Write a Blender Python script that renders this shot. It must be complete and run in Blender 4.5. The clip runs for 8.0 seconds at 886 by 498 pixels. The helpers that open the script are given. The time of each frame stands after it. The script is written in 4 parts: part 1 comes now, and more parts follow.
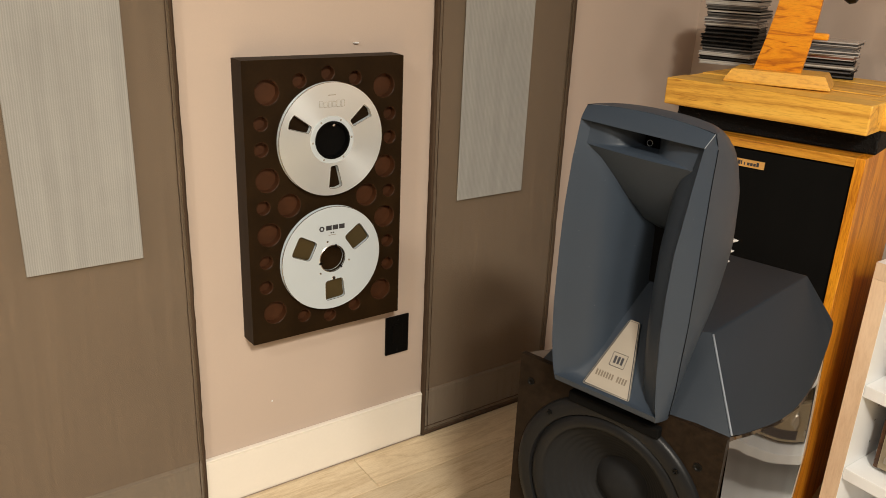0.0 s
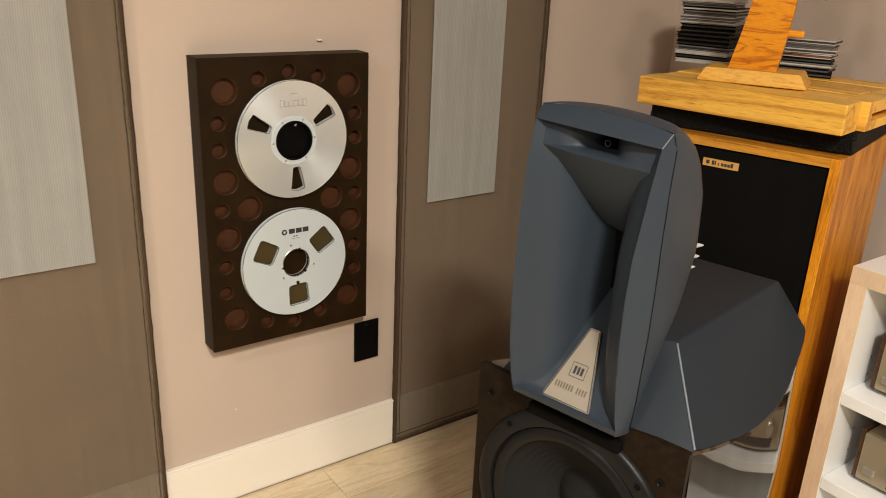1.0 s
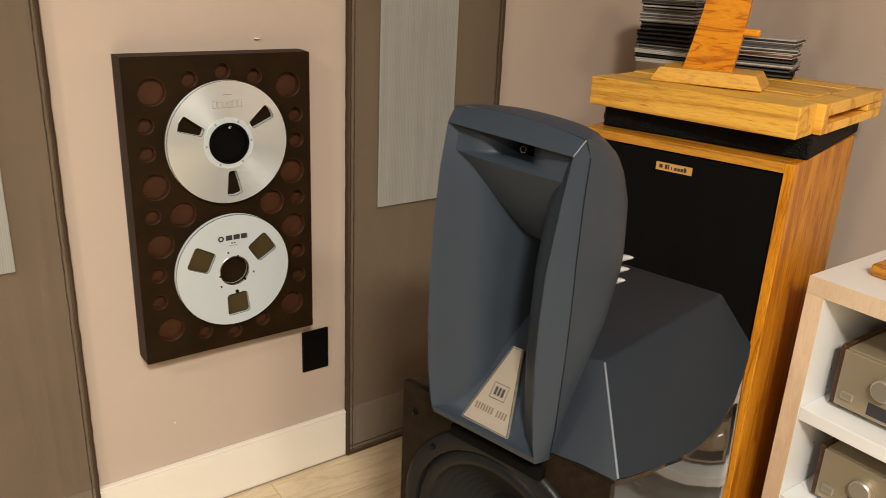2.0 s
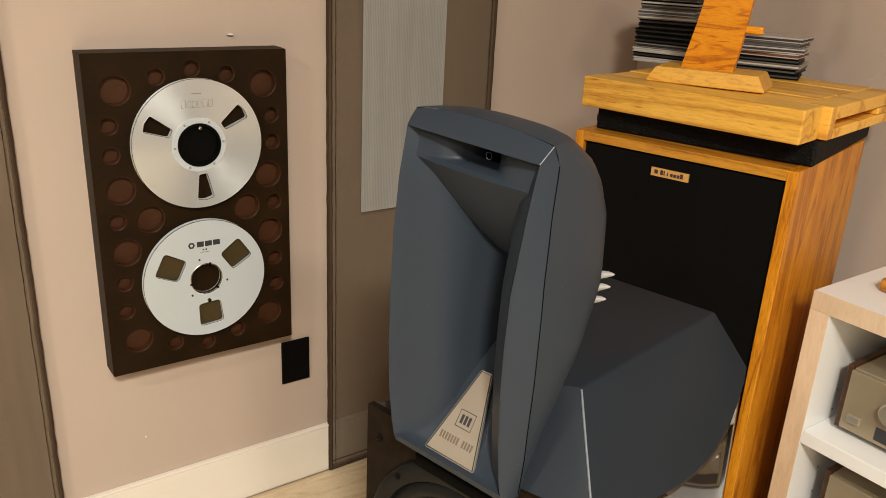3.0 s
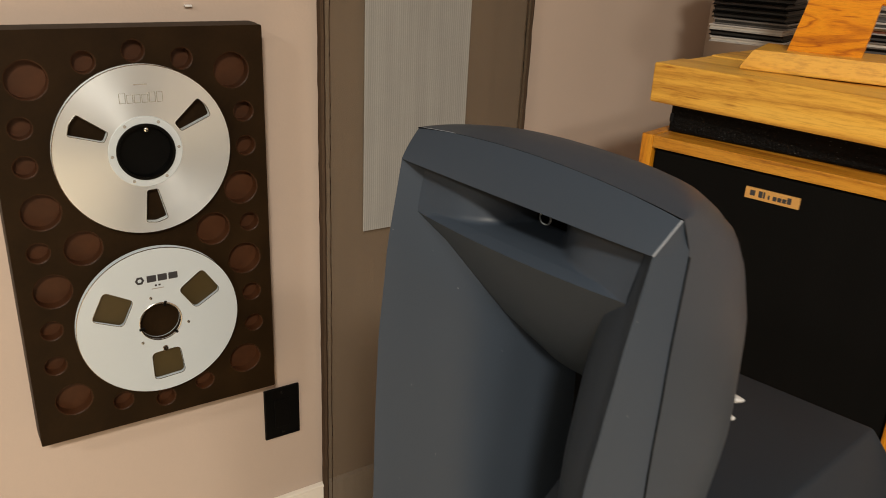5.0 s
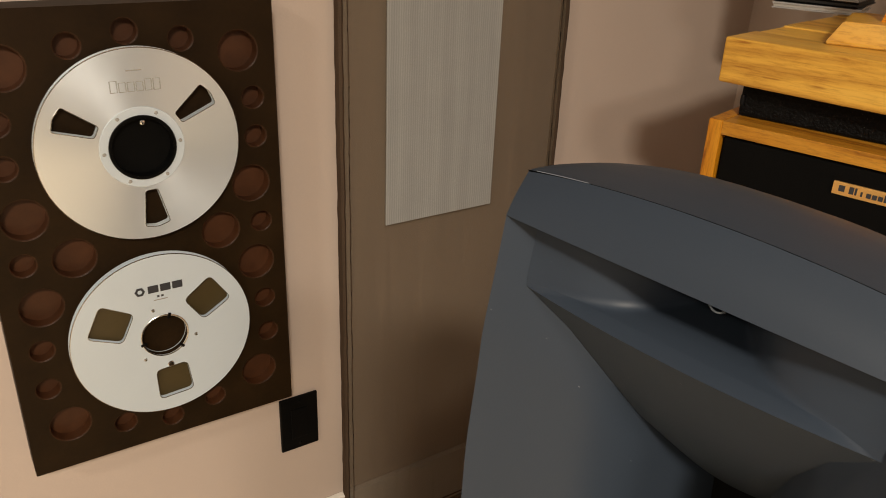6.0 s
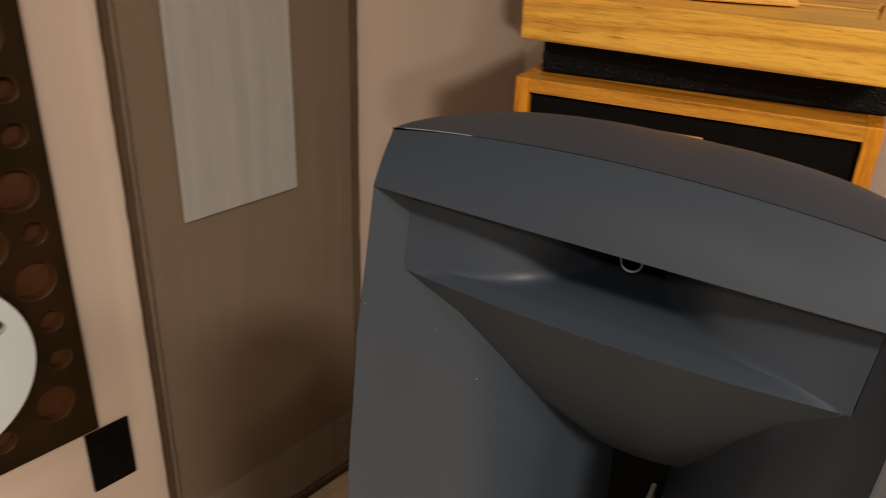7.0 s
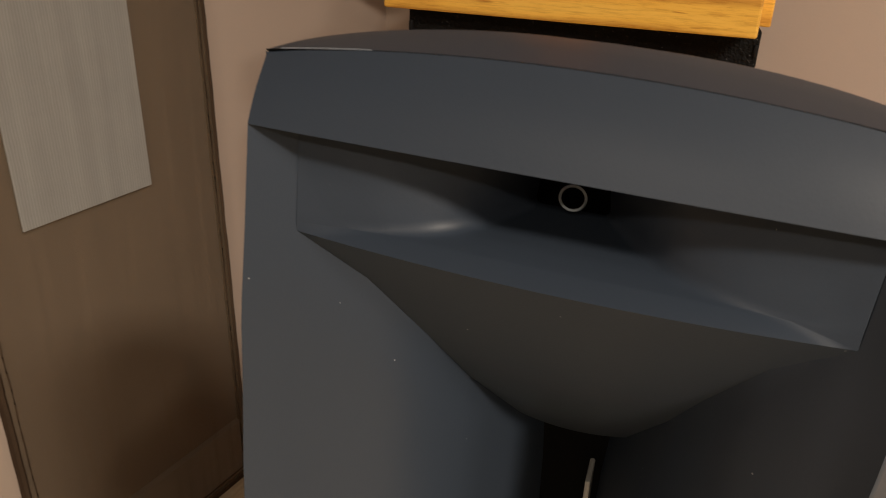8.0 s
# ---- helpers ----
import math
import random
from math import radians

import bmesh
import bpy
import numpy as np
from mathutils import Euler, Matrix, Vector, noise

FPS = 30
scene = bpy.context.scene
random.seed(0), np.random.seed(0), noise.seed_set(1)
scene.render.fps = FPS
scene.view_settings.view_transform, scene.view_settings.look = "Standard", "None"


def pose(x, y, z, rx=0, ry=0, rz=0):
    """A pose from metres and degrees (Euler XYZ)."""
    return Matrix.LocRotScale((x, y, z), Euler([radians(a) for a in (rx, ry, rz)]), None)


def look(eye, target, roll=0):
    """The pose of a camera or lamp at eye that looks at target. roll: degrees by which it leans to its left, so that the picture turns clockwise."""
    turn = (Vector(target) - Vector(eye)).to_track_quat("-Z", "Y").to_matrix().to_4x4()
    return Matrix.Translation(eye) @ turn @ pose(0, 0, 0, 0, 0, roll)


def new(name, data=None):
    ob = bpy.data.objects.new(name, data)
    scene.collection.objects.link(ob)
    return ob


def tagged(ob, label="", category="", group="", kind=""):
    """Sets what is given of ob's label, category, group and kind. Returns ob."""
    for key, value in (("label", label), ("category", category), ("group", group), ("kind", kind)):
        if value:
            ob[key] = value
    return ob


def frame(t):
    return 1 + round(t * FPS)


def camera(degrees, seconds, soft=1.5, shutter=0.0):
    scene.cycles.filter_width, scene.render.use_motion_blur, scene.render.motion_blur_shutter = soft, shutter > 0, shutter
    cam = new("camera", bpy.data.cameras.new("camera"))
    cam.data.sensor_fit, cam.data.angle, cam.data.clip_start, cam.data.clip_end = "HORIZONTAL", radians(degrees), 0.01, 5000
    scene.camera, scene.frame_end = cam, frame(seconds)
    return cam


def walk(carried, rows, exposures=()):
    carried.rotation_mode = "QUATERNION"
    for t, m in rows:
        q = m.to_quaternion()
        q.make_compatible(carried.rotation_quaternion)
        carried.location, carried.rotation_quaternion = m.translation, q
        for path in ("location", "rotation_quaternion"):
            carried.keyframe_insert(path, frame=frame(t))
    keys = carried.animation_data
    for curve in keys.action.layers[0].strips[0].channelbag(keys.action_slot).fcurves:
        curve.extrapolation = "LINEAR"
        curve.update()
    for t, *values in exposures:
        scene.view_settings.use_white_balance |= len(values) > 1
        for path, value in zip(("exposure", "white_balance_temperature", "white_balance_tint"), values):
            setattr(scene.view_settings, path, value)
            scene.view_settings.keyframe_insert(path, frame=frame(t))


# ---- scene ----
cam = camera(58.3, 8.0, soft=0.85, shutter=0.5)
PATH = [
    (0, (0.093, 0.0, 1.353), (1.193, 1.522, 0.664), 2.5),
    (0.5, (0.121, 0.0, 1.35), (1.229, 1.517, 0.663), 2.6),
    (1, (0.176, 0.01, 1.343), (1.29, 1.522, 0.656), 2.6),
    (1.5, (0.247, 0.013, 1.34), (1.366, 1.522, 0.653), 2.6),
    (2, (0.318, 0.004, 1.34), (1.438, 1.511, 0.651), 2.7),
    (2.2, (0.34, 0.002, 1.345), (1.458, 1.509, 0.654), 2.8),
    (3.5, (0.481, 0.108, 1.313), (1.558, 1.646, 0.622), 2.8),
    (4.2, (0.562, 0.226, 1.304), (1.619, 1.772, 0.602), 2.9),
    (5.3, (0.688, 0.435, 1.281), (1.716, 1.967, 0.507), 2.9),
    (5.5, (0.698, 0.473, 1.283), (1.72, 1.996, 0.485), 2.9),
    (6, (0.702, 0.548, 1.284), (1.724, 2.05, 0.447), 2.3),
    (6.5, (0.716, 0.582, 1.269), (1.91, 1.941, 0.417), 2.1),
    (7, (0.722, 0.617, 1.252), (2.107, 1.774, 0.391), 2.1),
    (7.5, (0.737, 0.643, 1.232), (2.248, 1.628, 0.368), 2.0),
    (8, (0.754, 0.657, 1.212), (2.322, 1.546, 0.346), 1.8),
]
walk(cam, [(t, look(eye, target, roll)) for t, eye, target, roll in PATH],
     exposures=[(0, 0.17, 6620, 10), (2.0, 0.12, 6620, 10), (4.2, 0.06, 6620, 10.5), (5.3, -0.02, 6740, 11.5), (6.0, -0.04, 6830, 13), (7.0, -0.13, 6960, 16), (8.0, -0.26, 6960, 16)])

# ---- light ----
world = bpy.data.worlds.new("world")
scene.world = world
world.use_nodes = True
world.node_tree.nodes["Background"].inputs[0].default_value = (1.0, 0.85, 0.7, 1)
world.node_tree.nodes["Background"].inputs[1].default_value = 0.02

WARM = (1.0, 0.925, 0.795)
LAMPS = [  # place, watts, size: unseen recessed ceiling lights; first fits the shadows, others added fill
    ((0.00, -0.93, 2.47), 104, 0.34),
    ((0.52, -1.40, 2.47), 30, 0.34),
    ((-1.30, 0.10, 2.47), 28, 0.30),
    ((-1.10, -1.70, 2.47), 10, 0.16),
]


# ---- materials ----
def nodes_of(name):
    m = bpy.data.materials.new(name)
    m.use_nodes = True
    nt = m.node_tree
    return m, nt, nt.nodes["Principled BSDF"]


def add(nt, kind, **props):
    n = nt.nodes.new(kind)
    for k, v in props.items():
        n.inputs[k].default_value = v
    return n


def coords(nt, scale=(1, 1, 1)):
    tc = nt.nodes.new("ShaderNodeTexCoord")
    mp = nt.nodes.new("ShaderNodeMapping")
    mp.inputs["Scale"].default_value = scale
    nt.links.new(tc.outputs["Object"], mp.inputs["Vector"])
    return mp.outputs["Vector"]


def ramp(nt, fac, stops):
    r = nt.nodes.new("ShaderNodeValToRGB")
    els = r.color_ramp.elements
    while len(els) < len(stops):
        els.new(0.5)
    for e, (p, c) in zip(els, stops):
        e.position, e.color = p, (*c, 1)
    nt.links.new(fac, r.inputs["Fac"])
    return r.outputs["Color"]


def mixed(nt, fac, a, b, mode="MIX"):
    n = nt.nodes.new("ShaderNodeMix")
    n.data_type, n.blend_type = "RGBA", mode
    for sock, v in ((n.inputs[0], fac), (n.inputs[6], a), (n.inputs[7], b)):
        if isinstance(v, (int, float)):
            sock.default_value = v
        elif isinstance(v, tuple):
            sock.default_value = (*v, 1)
        else:
            nt.links.new(v, sock)
    return n.outputs[2]


def bumped(nt, bsdf, height, strength, distance):
    b = add(nt, "ShaderNodeBump", Strength=strength, Distance=distance)
    nt.links.new(height, b.inputs["Height"])
    nt.links.new(b.outputs["Normal"], bsdf.inputs["Normal"])


def plain(name, color, rough=0.5, metal=0.0, vary=0.12, grain=90.0, broad=6.0, bump=0.15, depth=0.0006, coat=0.0, specular=0.5, dust=0.0, speck=0.03):
    """Paint, plastic, lacquer: two scales of tone, two of gloss, fine relief."""
    m, nt, p = nodes_of(name)
    v = coords(nt)
    fine = add(nt, "ShaderNodeTexNoise", Scale=grain, Detail=3.0)
    wide = add(nt, "ShaderNodeTexNoise", Scale=broad, Detail=4.0, Roughness=0.6)
    for n in (fine, wide):
        nt.links.new(v, n.inputs["Vector"])
    dark = tuple(c * (1 - vary) for c in color)
    lite = tuple(min(1, c * (1 + vary)) for c in color)
    base = ramp(nt, wide.outputs["Fac"], [(0.3, dark), (0.7, lite)])
    base = mixed(nt, 0.25, base, ramp(nt, fine.outputs["Fac"], [(0.3, dark), (0.7, lite)]))
    if dust:
        vo = add(nt, "ShaderNodeTexVoronoi", Scale=dust)
        nt.links.new(v, vo.inputs["Vector"])
        base = mixed(nt, ramp(nt, vo.outputs["Distance"], [(speck * 0.55, (0.7, 0.7, 0.7)), (speck, (0, 0, 0))]), base, (0.40, 0.40, 0.40))
    nt.links.new(base, p.inputs["Base Color"])
    rr = nt.nodes.new("ShaderNodeMapRange")
    rr.inputs["To Min"].default_value, rr.inputs["To Max"].default_value = max(0.02, rough * 0.85), min(1, rough * 1.15)
    nt.links.new(wide.outputs["Fac"], rr.inputs["Value"])
    nt.links.new(rr.outputs["Result"], p.inputs["Roughness"])
    p.inputs["Metallic"].default_value = metal
    p.inputs["Coat Weight"].default_value = coat
    p.inputs["Specular IOR Level"].default_value = specular
    if bump:
        bumped(nt, p, fine.outputs["Fac"], bump, depth)
    return m


def wood(name, dark, mid, lite, along=0, rings=14.0, rough=0.4, stretch=9.0, figure=0.45, flecks=0.0):
    """Grain along one local axis, with wavy figure, pores and board-to-board tone."""
    m, nt, p = nodes_of(name)
    sc = [stretch, stretch, stretch]
    sc[along] = 1.0
    v = coords(nt, tuple(sc))
    info = nt.nodes.new("ShaderNodeObjectInfo")
    shift = nt.nodes.new("ShaderNodeVectorMath")
    shift.operation = "MULTIPLY_ADD"
    shift.inputs[1].default_value = (1, 1, 1)
    comb = nt.nodes.new("ShaderNodeCombineXYZ")
    mul = nt.nodes.new("ShaderNodeMath")
    mul.operation = "MULTIPLY"
    mul.inputs[1].default_value = 37.0
    nt.links.new(info.outputs["Random"], mul.inputs[0])
    for i in range(3):
        nt.links.new(mul.outputs[0], comb.inputs[i])
    nt.links.new(v, shift.inputs[0])
    nt.links.new(comb.outputs[0], shift.inputs[2])
    vv = shift.outputs[0]
    big = add(nt, "ShaderNodeTexNoise", Scale=rings * 0.22, Detail=3.0, Distortion=0.8)
    nt.links.new(vv, big.inputs["Vector"])
    wav = nt.nodes.new("ShaderNodeMath")
    wav.operation = "MULTIPLY"
    wav.inputs[1].default_value = rings
    nt.links.new(big.outputs["Fac"], wav.inputs[0])
    fr = nt.nodes.new("ShaderNodeMath")
    fr.operation = "PINGPONG"
    fr.inputs[1].default_value = 1.0
    nt.links.new(wav.outputs[0], fr.inputs[0])
    col = ramp(nt, fr.outputs[0], [(0.0, dark), (0.35, mid), (1.0, lite)])
    pores = add(nt, "ShaderNodeTexNoise", Scale=rings * 5, Detail=5.0, Roughness=0.75)
    nt.links.new(vv, pores.inputs["Vector"])
    col = mixed(nt, 1 - figure, col, ramp(nt, pores.outputs["Fac"], [(0.36, dark), (0.52, mid), (0.75, lite)]))
    if flecks:                     # short dark dashes along the grain
        sc = [150.0, 150.0, 150.0]
        sc[along] = 16.0
        fl = add(nt, "ShaderNodeTexNoise", Scale=1.0, Detail=2.0, Roughness=0.5)
        nt.links.new(coords(nt, tuple(sc)), fl.inputs["Vector"])
        patch = add(nt, "ShaderNodeTexNoise", Scale=22.0, Detail=2.0)
        nt.links.new(coords(nt), patch.inputs["Vector"])
        dash = ramp(nt, fl.outputs["Fac"], [(0.60, (0, 0, 0)), (0.70, (flecks, flecks, flecks))])
        dash = mixed(nt, 1.0, dash, ramp(nt, patch.outputs["Fac"], [(0.50, (0.05, 0.05, 0.05)), (0.62, (1, 1, 1))]), "MULTIPLY")
        col = mixed(nt, dash, col, dark)
    tone = nt.nodes.new("ShaderNodeMapRange")
    tone.inputs["To Min"].default_value, tone.inputs["To Max"].default_value = 0.82, 1.12
    nt.links.new(info.outputs["Random"], tone.inputs["Value"])
    hsv = nt.nodes.new("ShaderNodeHueSaturation")
    nt.links.new(col, hsv.inputs["Color"])
    nt.links.new(tone.outputs["Result"], hsv.inputs["Value"])
    nt.links.new(hsv.outputs["Color"], p.inputs["Base Color"])
    rr = nt.nodes.new("ShaderNodeMapRange")
    rr.inputs["To Min"].default_value, rr.inputs["To Max"].default_value = rough * 0.8, min(1, rough * 1.3)
    nt.links.new(pores.outputs["Fac"], rr.inputs["Value"])
    nt.links.new(rr.outputs["Result"], p.inputs["Roughness"])
    bumped(nt, p, pores.outputs["Fac"], 0.25, 0.0006)
    return m


def cloth(name, color, sheer=0.0, weave=1600.0, streak=0.2, ribs=0.0):
    """Woven cloth, if sheer with light passing between its threads."""
    m, nt, p = nodes_of(name)
    v = coords(nt)
    w1 = nt.nodes.new("ShaderNodeTexWave")
    w1.inputs["Scale"].default_value = weave / 6.283
    w1.inputs["Distortion"].default_value = 1.2
    w1.bands_direction = "X"
    w2 = nt.nodes.new("ShaderNodeTexWave")
    w2.inputs["Scale"].default_value = weave / 6.283
    w2.inputs["Distortion"].default_value = 1.2
    w2.bands_direction = "Z"
    wide = add(nt, "ShaderNodeTexNoise", Scale=4.0, Detail=5.0, Roughness=0.65)
    for n in (w1, w2, wide):
        nt.links.new(v, n.inputs["Vector"])
    tall = nt.nodes.new("ShaderNodeTexNoise")
    tall.inputs["Scale"].default_value = 1.0
    tall.inputs["Detail"].default_value = 4.0
    nt.links.new(coords(nt, (60, 60, 2.0)), tall.inputs["Vector"])
    dark = tuple(c * (1 - streak) for c in color)
    lite = tuple(min(1, c * (1 + streak)) for c in color)
    base = mixed(nt, 0.5, ramp(nt, wide.outputs["Fac"], [(0.3, dark), (0.7, lite)]), ramp(nt, tall.outputs["Fac"], [(0.3, dark), (0.7, lite)]))
    if ribs:
        rb = nt.nodes.new("ShaderNodeTexWave")
        rb.inputs["Scale"].default_value = 1 / (0.0045 * 3.1416)
        rb.inputs["Distortion"].default_value = 3.5
        rb.inputs["Detail"].default_value = 3.0
        rb.inputs["Detail Scale"].default_value = 0.35
        rb.bands_direction = "X"
        nt.links.new(v, rb.inputs["Vector"])
        base = mixed(nt, ribs, base, rb.outputs["Color"], "MULTIPLY")
    threads = mixed(nt, 0.5, w1.outputs["Color"], w2.outputs["Color"])
    base = mixed(nt, 0.22, base, threads, "MULTIPLY")
    nt.links.new(base, p.inputs["Base Color"])
    p.inputs["Roughness"].default_value = 0.9
    p.inputs["Specular IOR Level"].default_value = 0.08
    bumped(nt, p, threads, 0.3, 0.0004)
    if sheer:
        see = nt.nodes.new("ShaderNodeBsdfTransparent")
        mx = nt.nodes.new("ShaderNodeMixShader")
        mx.inputs[0].default_value = sheer
        out = nt.nodes["Material Output"]
        nt.links.new(p.outputs[0], mx.inputs[1])
        nt.links.new(see.outputs[0], mx.inputs[2])
        nt.links.new(mx.outputs[0], out.inputs["Surface"])
    return m


def brushed(name, color, rough, aniso, radial=True):
    m, nt, p = nodes_of(name)
    p.inputs["Base Color"].default_value = (*color, 1)
    p.inputs["Metallic"].default_value = 0.7
    p.inputs["Anisotropic"].default_value = aniso
    v = coords(nt)
    n = add(nt, "ShaderNodeTexNoise", Scale=30.0, Detail=4.0)
    nt.links.new(v, n.inputs["Vector"])
    rr = nt.nodes.new("ShaderNodeMapRange")
    rr.inputs["To Min"].default_value, rr.inputs["To Max"].default_value = rough * 0.85, rough * 1.15
    nt.links.new(n.outputs["Fac"], rr.inputs["Value"])
    nt.links.new(rr.outputs["Result"], p.inputs["Roughness"])
    if radial:                     # grooves run round the axis, so the sheen spreads along the radius
        p.inputs["Anisotropic Rotation"].default_value = 0.25
        t = nt.nodes.new("ShaderNodeTangent")
        t.direction_type, t.axis = "RADIAL", "Z"
        nt.links.new(t.outputs[0], p.inputs["Tangent"])
    return m


def emitter(name, color, strength):
    m, nt, p = nodes_of(name)
    p.inputs["Emission Color"].default_value = (*color, 1)
    p.inputs["Emission Strength"].default_value = strength
    return m


WALL = plain("wall_paint", (0.53, 0.430, 0.362), 0.75, vary=0.03, grain=260, broad=2.0, bump=0.25, depth=0.0008)
# dark tone for the unseen walls and ceiling, picked to cut bounced light
LOW_BOUNCE = plain("low_bounce_taupe", (0.13, 0.10, 0.08), 0.8, vary=0.05, grain=260, broad=2.0, bump=0.25, depth=0.0008)
WHITE = plain("white_paint", (0.86, 0.81, 0.73), 0.45, vary=0.03, grain=120, broad=3.0, bump=0.1)
OAK_FLOOR = wood("pale_oak", (0.52, 0.39, 0.24), (0.68, 0.55, 0.37), (0.78, 0.66, 0.48), 0, 10, 0.42, stretch=8)
PANEL = cloth("brown_voile", (0.182, 0.136, 0.092), sheer=0.30, streak=0.17)
EDGE = cloth("brown_hem", (0.078, 0.052, 0.035), weave=900, streak=0.3)
GREY = cloth("grey_mesh", (0.385, 0.385, 0.370), weave=2600, streak=0.15, ribs=0.16)
ESPRESSO = plain("espresso_wood", (0.0165, 0.0083, 0.0026), 0.5, vary=0.4, grain=140, broad=9, bump=0.2, specular=0.12)
RECESS = plain("recess_brown", (0.056, 0.0195, 0.0065), 0.5, specular=0.3, vary=0.3, grain=100, broad=14)
ALU = brushed("spun_aluminium", (0.90, 0.955, 0.985), 0.36, 0.7)
PAINTED_ALU = plain("satin_silver", (0.61, 0.685, 0.74), 0.5, metal=0.25, vary=0.02, grain=300, bump=0.05)
RIM_ALU = plain("bright_edge", (0.8, 0.79, 0.76), 0.25, metal=1.0, vary=0.03)
BLACK = plain("black_plastic", (0.0025, 0.0025, 0.0025), 0.4, vary=0.2, specular=0.12)
VOID = plain("matt_black", (0.003, 0.003, 0.003), 0.9, vary=0.2, specular=0.05)
INK = plain("dark_print", (0.03, 0.03, 0.035), 0.6, vary=0.05, bump=0)
SOFT_INK = plain("grey_print", (0.33, 0.32, 0.29), 0.6, vary=0.05, bump=0)
PLATE_INK = plain("brown_print", (0.14, 0.115, 0.085), 0.6, vary=0.05, bump=0)
AMBER = plain("amber_window", (0.060, 0.042, 0.016), 0.35, vary=0.15)
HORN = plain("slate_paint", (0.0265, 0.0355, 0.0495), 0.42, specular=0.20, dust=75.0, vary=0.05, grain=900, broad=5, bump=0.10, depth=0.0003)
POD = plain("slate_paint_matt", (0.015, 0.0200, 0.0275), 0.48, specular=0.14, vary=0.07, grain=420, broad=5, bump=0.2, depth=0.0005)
# paler slate: highlights painted on the brow's edges, and the housing's crease line
CREASE = plain("pale_slate_edge", (0.16, 0.18, 0.21), 0.4, vary=0.1)
CABINET = plain("dark_burl", (0.0125, 0.0080, 0.0050), 0.35, vary=0.5, grain=160, broad=60, bump=0.0, specular=0.05)
LACQUER = plain("black_lacquer", (0.018, 0.012, 0.008), 0.05, vary=0.2, bump=0.0, coat=0.25, specular=0.35)
CONE = plain("paper_cone", (0.0125, 0.0128, 0.0135), 0.6, specular=0.06, vary=0.2, grain=300, bump=0.4)
RUBBER = plain("rubber", (0.0075, 0.0078, 0.0085), 0.36, specular=0.13, vary=0.15, grain=200)
CHAMPAGNE = plain("champagne_plate", (0.50, 0.46, 0.395), 0.38, metal=0.7, vary=0.05, grain=500, bump=0.08)
OAK = wood("golden_oak", (0.19, 0.045, 0.002), (0.56, 0.210, 0.008), (0.70, 0.315, 0.020), 2, 8, 0.38, stretch=11, figure=0.52)
OAK_X = wood("golden_oak_cross", (0.17, 0.045, 0.004), (0.60, 0.250, 0.018), (0.72, 0.345, 0.040), 0, 9, 0.38, stretch=9, figure=0.6)
BLOCK = wood("butcher_block", (0.42, 0.160, 0.014), (0.86, 0.470, 0.070), (0.93, 0.570, 0.110), 0, 5, 0.40, stretch=12, figure=0.6, flecks=1.0)
PINE = wood("lacquered_pine", (0.36, 0.080, 0.002), (0.86, 0.305, 0.006), (0.93, 0.39, 0.014), 0, 14, 0.32, stretch=8, figure=0.65)
PINE_PALE = wood("pale_pine", (0.50, 0.20, 0.015), (0.88, 0.455, 0.045), (0.93, 0.545, 0.080), 0, 7, 0.36, stretch=5)
GRILLE = cloth("black_grille", (0.0040, 0.0038, 0.0036), weave=1500, streak=0.15)
PAD = plain("black_foam", (0.003, 0.003, 0.003), 0.6, specular=0.12, dust=210.0, speck=0.105, vary=0.6, grain=220, broad=60, bump=0.9, depth=0.003)
BRASS = plain("gold_badge", (0.80, 0.46, 0.15), 0.38, metal=0.6, vary=0.06)
BIRCH = wood("birch_edge", (0.60, 0.43, 0.29), (0.70, 0.53, 0.37), (0.76, 0.60, 0.44), 2, 6, 0.45, stretch=8)
MELAMINE = plain("white_melamine", (0.80, 0.81, 0.82), 0.35, vary=0.02, grain=150, bump=0.04)
HIFI = plain("champagne_metal", (0.40, 0.335, 0.235), 0.42, metal=0.55, vary=0.06, grain=300, bump=0.05)
WALNUT = wood("walnut", (0.035, 0.014, 0.006), (0.075, 0.032, 0.014), (0.11, 0.05, 0.022), 0, 9, 0.4)
CLEAR = plain("jewel_case", (0.16, 0.155, 0.15), 0.12, vary=0.1, bump=0, coat=0.5)
CHROME = plain("chrome", (0.85, 0.85, 0.85), 0.12, metal=1.0, vary=0.02, bump=0)
WHITE_PLASTIC = plain("white_plastic", (0.80, 0.80, 0.80), 0.4, vary=0.03, bump=0.05)
PALE_PLASTIC = plain("pale_plastic", (0.44, 0.44, 0.44), 0.45, vary=0.06, bump=0.05)
TRIM_WHITE = plain("lamp_trim", (0.8, 0.8, 0.78), 0.4, vary=0.02)
GLOW = emitter("lamp_glow", WARM, 12.0)


# ---- mesh helpers ----
def part(name, bm, material, parent=None, label="", smooth=False, m=None):
    bmesh.ops.recalc_face_normals(bm, faces=bm.faces)
    me = bpy.data.meshes.new(name)
    bm.to_mesh(me)
    bm.free()
    for mt in (material if isinstance(material, (list, tuple)) else [material]):
        me.materials.append(mt)
    if smooth:
        me.shade_smooth()
        me.set_sharp_from_angle(angle=radians(smooth if smooth is not True else 35))
    ob = new(name, me)
    if parent is not None:
        ob.parent = parent
    if m is not None:
        ob.matrix_basis = m
    if label:
        ob["label"] = label
    return ob


def thing(name, label, category, m=None, group="", kind=""):
    ob = new(name)
    ob.empty_display_size = 0.05
    if m is not None:
        ob.matrix_basis = m
    return tagged(ob, label, category, group, kind)


